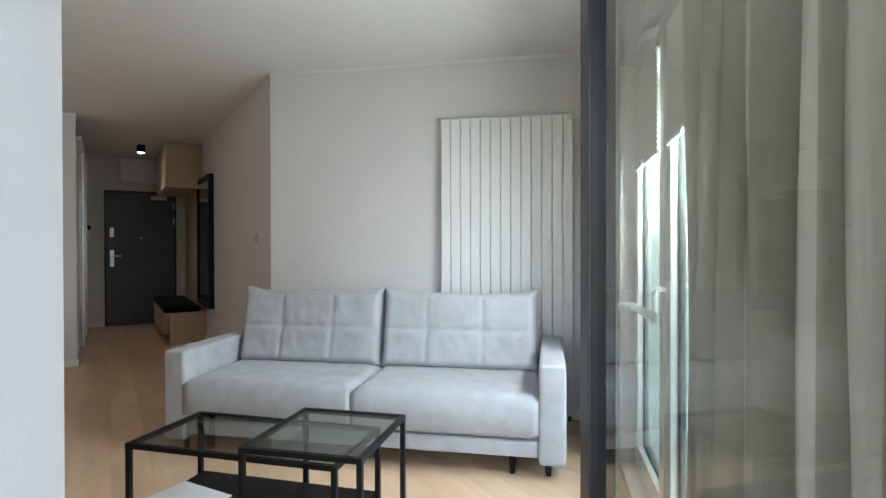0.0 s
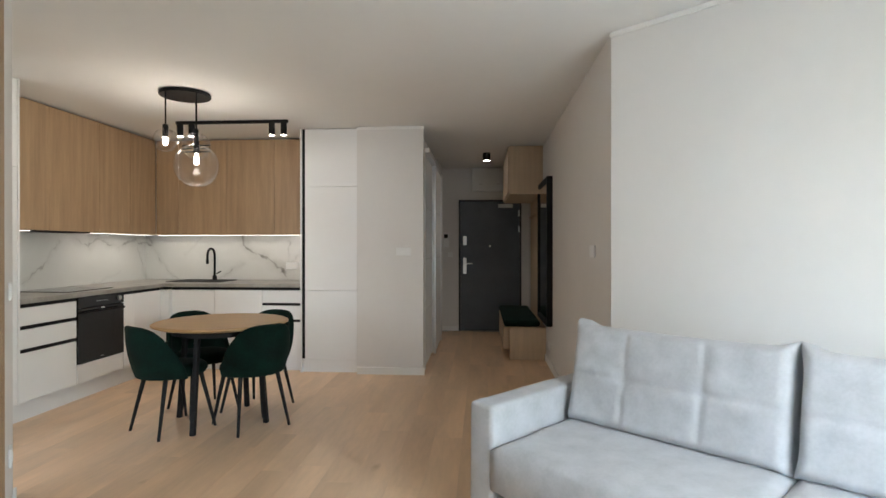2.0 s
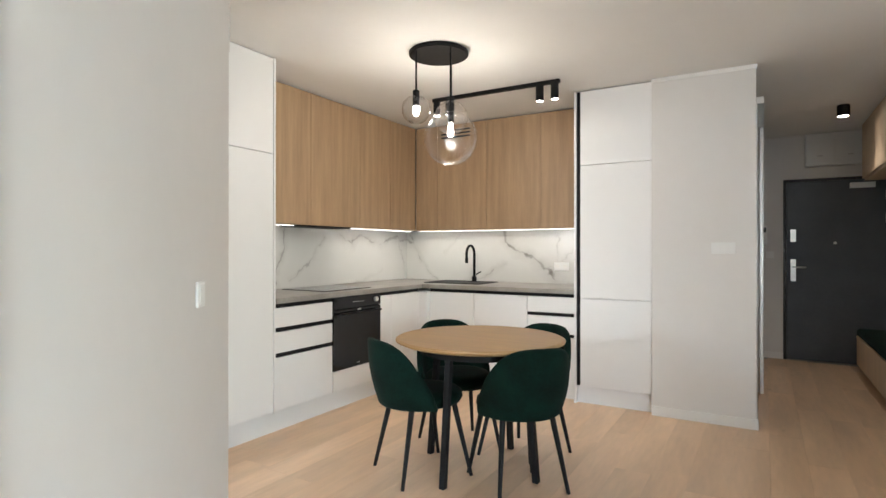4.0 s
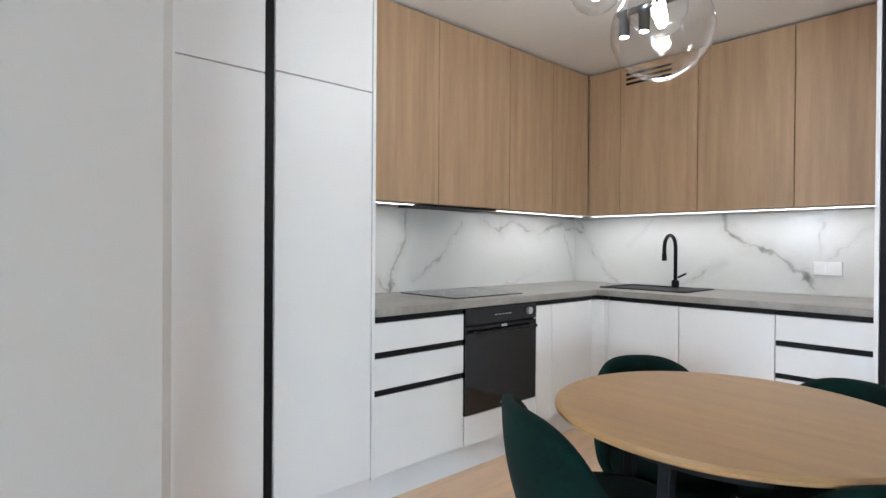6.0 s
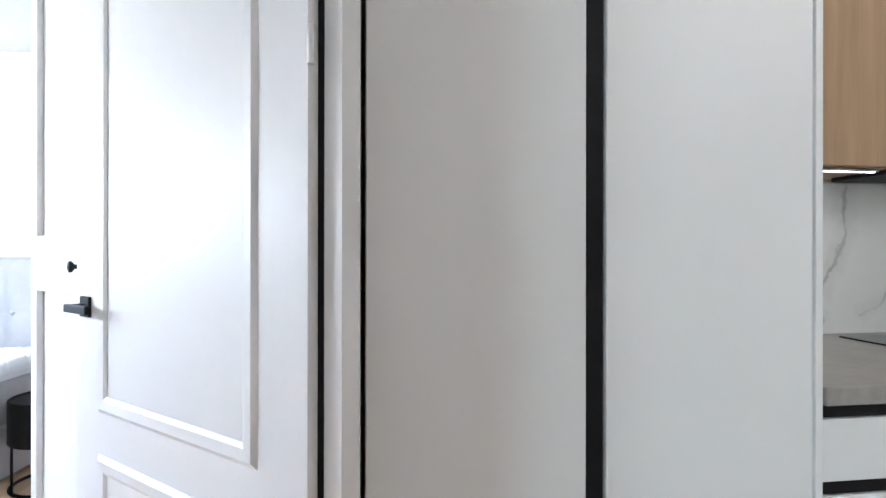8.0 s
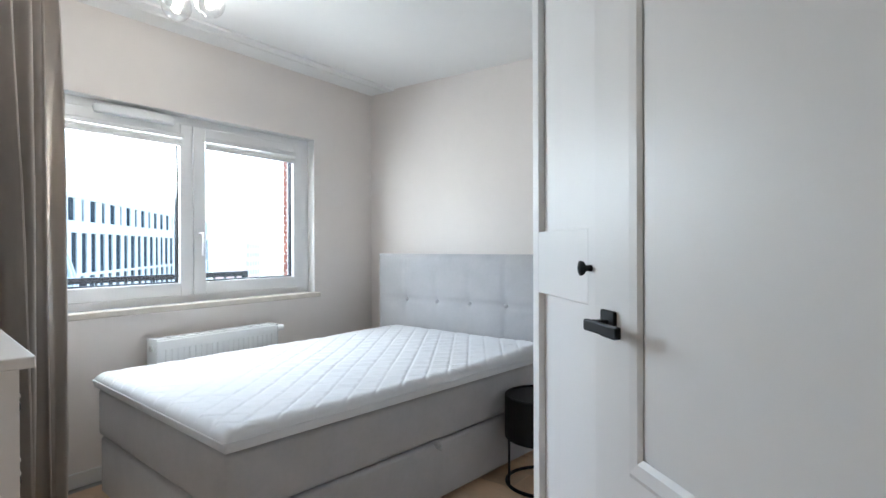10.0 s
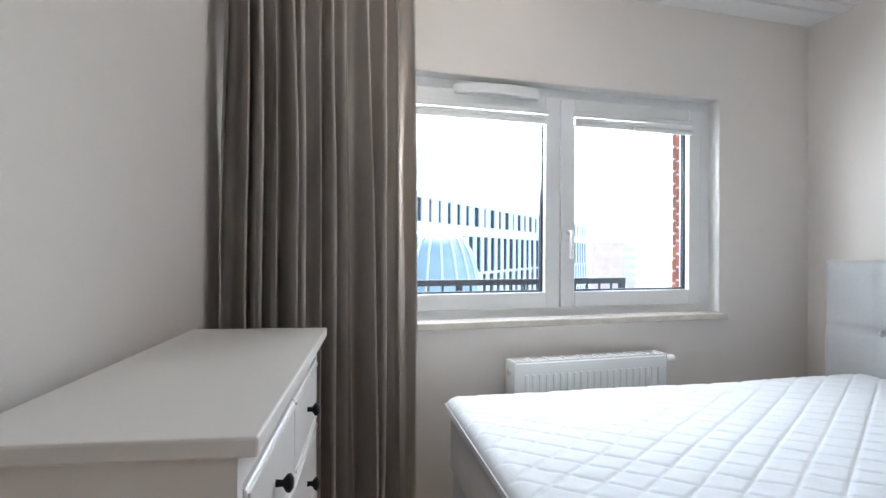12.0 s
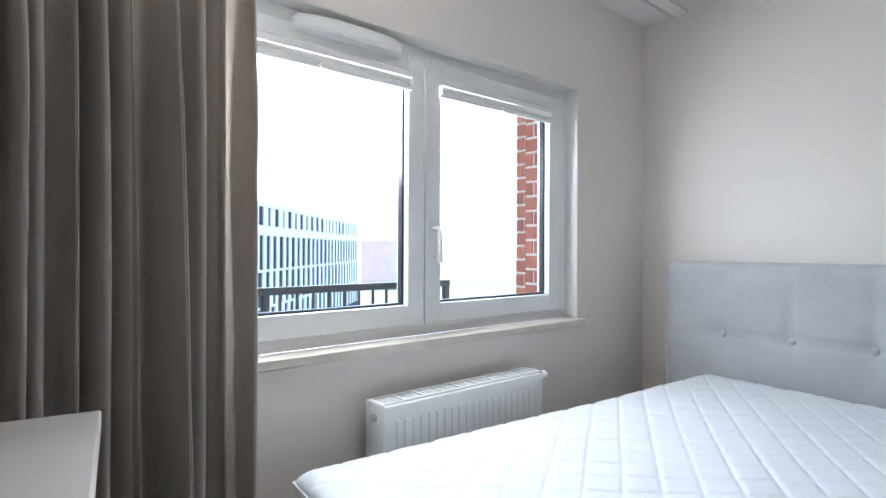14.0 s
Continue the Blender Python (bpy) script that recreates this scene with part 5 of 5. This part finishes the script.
# bedroom door leaf: local x from the hinge to the free edge, +y the face seen from the living side
la = math.atan2(-0.731, -0.682)
LEAFM = Matrix.Translation((-2.512, 3.632, 0)) @ Matrix.Rotation(la, 4, "Z")
ld = thing("bedroom_door", LEAFM, "white panelled interior door with a black lever, standing open", "door")
df = part("leaf", boxes((0.004, -0.038, 0.008, 0.155, 0.0, 2.03), (0.80, -0.038, 0.008, 0.945, 0.0, 2.03), (0.155, -0.038, 0.008, 0.80, 0.0, 0.12), (0.155, -0.038, 0.67, 0.80, 0.0, 0.80), (0.155, -0.038, 1.92, 0.80, 0.0, 2.03), (0.155, -0.03, 0.12, 0.80, -0.0005, 0.67), (0.155, -0.03, 0.80, 0.80, -0.0005, 1.92)), LACQ, ld)
part("moulding", panel_ring(0.145, 0.79, 0.81, 1.93, 0.0005, 0.036, 0.008), LACQ, df)
part("moulding", panel_ring(0.145, 0.11, 0.81, 0.68, 0.0005, 0.036, 0.008), LACQ, df)
part("rosette", bx(0.855, 0.0, 1.035, 0.91, 0.008, 1.09, bev=0.002, seg=1), BLACK, df)
part("handle", boxes((0.873, 0.008, 1.052, 0.892, 0.05, 1.072), (0.765, 0.042, 1.052, 0.892, 0.054, 1.074), bev=0.003), BLACK, df, "black angular lever")
for z in (0.25, 1.55, 1.80):
    part("hinge", cyl(0.007, z, z + 0.07, 0.0, -0.004), STEEL, ld)
struct("door_2", prism([(-2.66, 3.657), (-2.53, 3.657), (-2.49, 3.690), (-2.49, 3.722), (-2.66, 3.722)], 0, 2.115), LACQ, "white door lining beside the tall cabinets", "door frame")
struct("trim_casing", boxes((-1.655, 3.50, 0, -1.60, 3.560, 2.12), (-1.70 + 0.045, 3.40, 0, -1.645, 3.499, 2.08), (-2.53, 3.50, 2.04, -1.656, 3.578, 2.12)), LACQ, "white door casing", "trim")
struct("wall_return", prism([(-1.549, 3.526), (-1.598, 3.555), (-1.598, 3.40), (-1.70, 3.2), (-1.62, 3.1)], 0, H), WALL, "light grey wall end beside the bedroom door")

struct("door_seal", boxes((-2.62, 3.640, 0, -2.532, 3.656, 2.06)), BLACK, "black rubber seal in the door frame gap", "door frame")

# wardrobe, angled like the living room
WM = Matrix.Translation((-3.635, 2.57, 0)) @ Matrix.Rotation(math.atan2(0.694, 0.72), 4, "Z")
wr = thing("wardrobe", WM, "white panelled two-door wardrobe with black knobs", "wardrobe")
part("carcass", bx(0.0, 0.022, 0.0, 1.08, 0.58, 2.36), LACQ, wr)
for k in range(2):
    x0 = 0.002 + k * 0.54
    s0, s1 = (0.055, 0.43) if k == 0 else (0.105, 0.48)
    d = part("door", bx(x0, 0.0125, 0.06, x0 + 0.535, 0.02, 2.34), LACQ, wr)
    for a, c in ((0.0, s0), (s1, 0.535)):
        part("stile", bx(x0 + a, -0.008, 0.06, x0 + c, 0.0125, 2.34, bev=0.0015, seg=1), LACQ, d)
    for a, c in ((0.06, 0.12), (1.075, 1.262), (2.26, 2.34)):
        part("cross_rail", bx(x0 + s0, -0.008, a, x0 + s1, 0.0125, c, bev=0.0015, seg=1), LACQ, d)
    part("knob", turned(lathe([(0.008, 0), (0.007, 0.014), (0.017, 0.022), (0.018, 0.028), (0, 0.034)], 18), Matrix.Translation((x0 + (0.45 if k == 0 else 0.03), -0.008, 1.165)) @ Matrix.Rotation(radians(90), 4, "X")), BLACK, d, "black round knob", smooth=True)

# bedroom ceiling lamp with small glass globes
cl = thing("ceiling_lamp", pose(-3.36, 1.0, HB), "black ceiling lamp with clear glass globes, lit", "ceiling lamp")
part("plate", lathe([(0, -0.001), (0.09, -0.001), (0.09, -0.025), (0, -0.025)], 32), BLACK, cl)
for k in range(3):
    a = k * math.tau / 3 + 0.4
    x, y = 0.10 * math.cos(a), 0.10 * math.sin(a)
    part("arm", rod((0.02 * math.cos(a), 0.02 * math.sin(a), -0.025), (x, y, -0.09), 0.008), BLACK, cl)
    part("socket", cyl(0.018, -0.13, -0.085, x, y), BLACK, cl)
    q = part("glass_globe", lathe([(0.065 * math.sin(math.pi * i / 22), -0.17 + 0.065 * math.cos(math.pi * i / 22)) for i in range(4, 21)], 28, x, y), GLOBE, cl, "clear glass globe", smooth=True)
    q.visible_shadow = False
    q = part("bulb", lathe([(0, -0.20), (0.014, -0.195), (0.02, -0.175), (0.012, -0.145), (0.01, -0.13)], 16, x, y), BULB, cl, "glowing bulb", smooth=True)
    q.visible_shadow = False
ll = new("bedroom_light", bpy.data.lights.new("bedroom_light", "POINT"))
ll.data.energy, ll.data.color, ll.data.shadow_soft_size = 0.8, (1.0, 0.94, 0.86), 0.06
ll.location = (-3.36, 1.0, HB - 0.18)

# ---- outside ----
rl = thing("balcony_railing", pose(-5.25, -1.3, -0.02), "dark grey metal balcony railing with upright bars", "railing")
part("handrail", bx(0, -0.02, 0.965, 4.2, 0.03, 1.01), ANTH, rl)
part("bottom_rail", bx(0, -0.015, 0.10, 4.2, 0.025, 0.13), ANTH, rl)
bm_ = None
for k in range(39):
    if bm_ is None:
        bm_ = part("bar", bx(0, -0.006, 0.13, 0.014, 0.008, 0.965), ANTH, rl)
    else:
        q = new("bar", bm_.data)
        q.parent, q.location = rl, (k * 0.11, 0, 0)
for x in (0, 1.4, 2.8, 4.16):
    part("post", bx(x, -0.015, 0.0, x + 0.04, 0.025, 0.965), ANTH, rl)

pier = struct("wall_brick_pier", bx(-5.30, -0.29, -0.02, -4.907, -0.125, 2.7), MORTAR, "red brick pier outside the bedroom window")
brick_meshes = {}
for row in range(27):
    spans = ((-0.29, -0.185), (-0.175, -0.127)) if row % 2 else ((-0.29, -0.242), (-0.232, -0.127))
    for k, (y0, y1) in enumerate(spans):
        key = round(y1 - y0, 3)
        if key not in brick_meshes:
            q = part("brick", bx(-0.012, 0, 0, 0.006, key, 0.065, bev=0.002, seg=1), BRICK, pier)
            brick_meshes[key] = q.data
        else:
            q = new("brick", brick_meshes[key])
            q.parent = pier
        q.location = (-4.905, y0, 0.55 + row * 0.0775)

reveal = struct("wall_brick_reveal", bx(-4.7895, -0.118, 0.86, -4.7865, 0.056, 2.008), MORTAR, "red brick outer reveal of the bedroom window")
for row in range(14):
    for y0, y1 in ((-0.117, -0.012), (-0.002, 0.046)) if row % 2 else ((-0.117, -0.069), (-0.059, 0.046)):
        q = new("brick", brick_meshes[0.105 if y1 - y0 > 0.08 else 0.048])
        q.parent, q.location = reveal, (-4.7865, y0, 0.89 + row * 0.0775)


def office():
    p, q = Vector((-67.8, -104.6)), Vector((-9.4, -42.2))
    d = (q - p).normalized()
    far = q + d * 30
    ln = (far - p).length
    m = Matrix.Translation((p.x, p.y, -12.6)) @ Matrix.Rotation(math.atan2(d.y, d.x), 4, "Z")
    t = thing("office_building", m, "large white office building with upright fins", "building")
    part("core", bx(0, -25, 0, ln, -0.10, 19.0), DARKPANE, t)
    part("parapet", bx(-0.2, -25.2, 19.0, ln, 0.12, 19.45), FIN, t)
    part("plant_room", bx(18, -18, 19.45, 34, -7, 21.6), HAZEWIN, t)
    rnd = random.Random(3)
    # storeys: sill, head, depth of the band above, width of the fins, spacing
    for z0, z1, band, wide, steps in ((2.2, 6.4, 0.3, 1.1, (2.2, 2.4, 2.6)), (6.7, 10.9, 0.3, 1.1, (2.2, 2.4, 2.6)), (11.2, 15.4, 1.2, 1.0, (2.3, 2.3, 2.6)), (16.6, 18.9, 0.1, 1.5, (2.1, 3.0, 2.4))):
        part("floor_band", bx(0, -0.098, z1, ln, 0.10, z1 + band), FIN, t)
        fmesh = None
        x = rnd.uniform(0.2, 1.2)
        while x < ln - wide:
            if fmesh is None:
                fmesh = part("fin", bx(0, -0.098, z0, wide, 0.06, z1), FIN, t)
                fmesh.location = (x, 0, 0)
            else:
                o = new("fin", fmesh.data)
                o.parent, o.location = t, (x, 0, 0)
            x += rnd.choice(steps)
    return t


office()
dm = thing("glass_dome", pose(-13.6, -36.0, -14), "rounded blue glass building", "building")
part("shell", lathe([(3.8 * max(0.0, math.cos(a)) ** 0.55, 16.6 * math.sin(a) ** 0.9) for a in [k * math.pi / 2 / 14 for k in range(15)]], 36), DOME, dm, smooth=True)
for k in range(18):
    a = k * math.tau / 18
    part("rib", tube([(3.85 * math.cos(s) ** 0.55 * math.cos(a), 3.85 * math.cos(s) ** 0.55 * math.sin(a), 16.65 * math.sin(s) ** 0.9) for s in [j * math.pi / 2 / 10 for j in range(1, 10)]], 0.09, 6), FIN, dm)
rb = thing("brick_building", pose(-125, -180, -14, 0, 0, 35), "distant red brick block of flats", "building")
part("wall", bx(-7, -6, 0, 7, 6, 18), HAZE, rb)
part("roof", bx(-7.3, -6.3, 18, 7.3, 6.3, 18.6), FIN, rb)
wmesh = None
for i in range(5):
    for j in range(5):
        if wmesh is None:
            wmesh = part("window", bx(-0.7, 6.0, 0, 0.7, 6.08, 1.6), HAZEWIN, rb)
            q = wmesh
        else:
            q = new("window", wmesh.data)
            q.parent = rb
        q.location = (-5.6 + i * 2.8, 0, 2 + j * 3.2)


def tree(x, y, h, seed):
    rnd = random.Random(seed)
    t = thing("tree", pose(x, y, -14), "leafy green tree far below the balcony", "tree", "trees")
    part("trunk", tube([(0, 0, 0), (0.1, 0.05, h * 0.3), (0.0, 0.1, h * 0.6), (0.1, 0, h * 0.9)], 0.22, 8), BARK, t)
    for k in range(5):
        a = rnd.uniform(0, 6.28)
        part("limb", rod((0, 0, h * (0.35 + 0.1 * k)), (h * 0.22 * math.cos(a), h * 0.22 * math.sin(a), h * (0.55 + 0.09 * k)), 0.11, 0.04), BARK, t)
    b = bmesh.new()
    for k in range(1500):
        a, c = rnd.uniform(0, math.tau), rnd.uniform(-1, 1)
        r = h * 0.30 * rnd.uniform(0.4, 1.0) * (1 + 0.35 * noise.noise(Vector((math.cos(a) * 2 + seed, math.sin(a) * 2, c * 2))))
        s = math.sqrt(1 - c * c)
        p = Vector((r * s * math.cos(a), r * s * math.sin(a), h * 0.68 + r * c * 1.05))
        e = Euler((rnd.uniform(0, 6), rnd.uniform(0, 6), rnd.uniform(0, 6))).to_matrix()
        w = rnd.uniform(0.16, 0.34)
        vs = [b.verts.new(p + e @ Vector(q)) for q in ((-w, 0, 0), (0, w * 0.55, 0.04), (w, 0, 0), (0, -w * 0.55, 0.04))]
        b.faces.new(vs)
    part("crown", b, LEAF, t)
    return t


for k, (x, y, h) in enumerate(((60, 35, 14.6), (72, 55, 15.2), (80, 40, 14.8), (55, 48, 14.2), (92, 66, 15.6), (78, 25, 14.6), (64, 20, 14.0), (70, 8, 14.4), (88, 12, 15))):
    tree(x, y, h, k + 1)
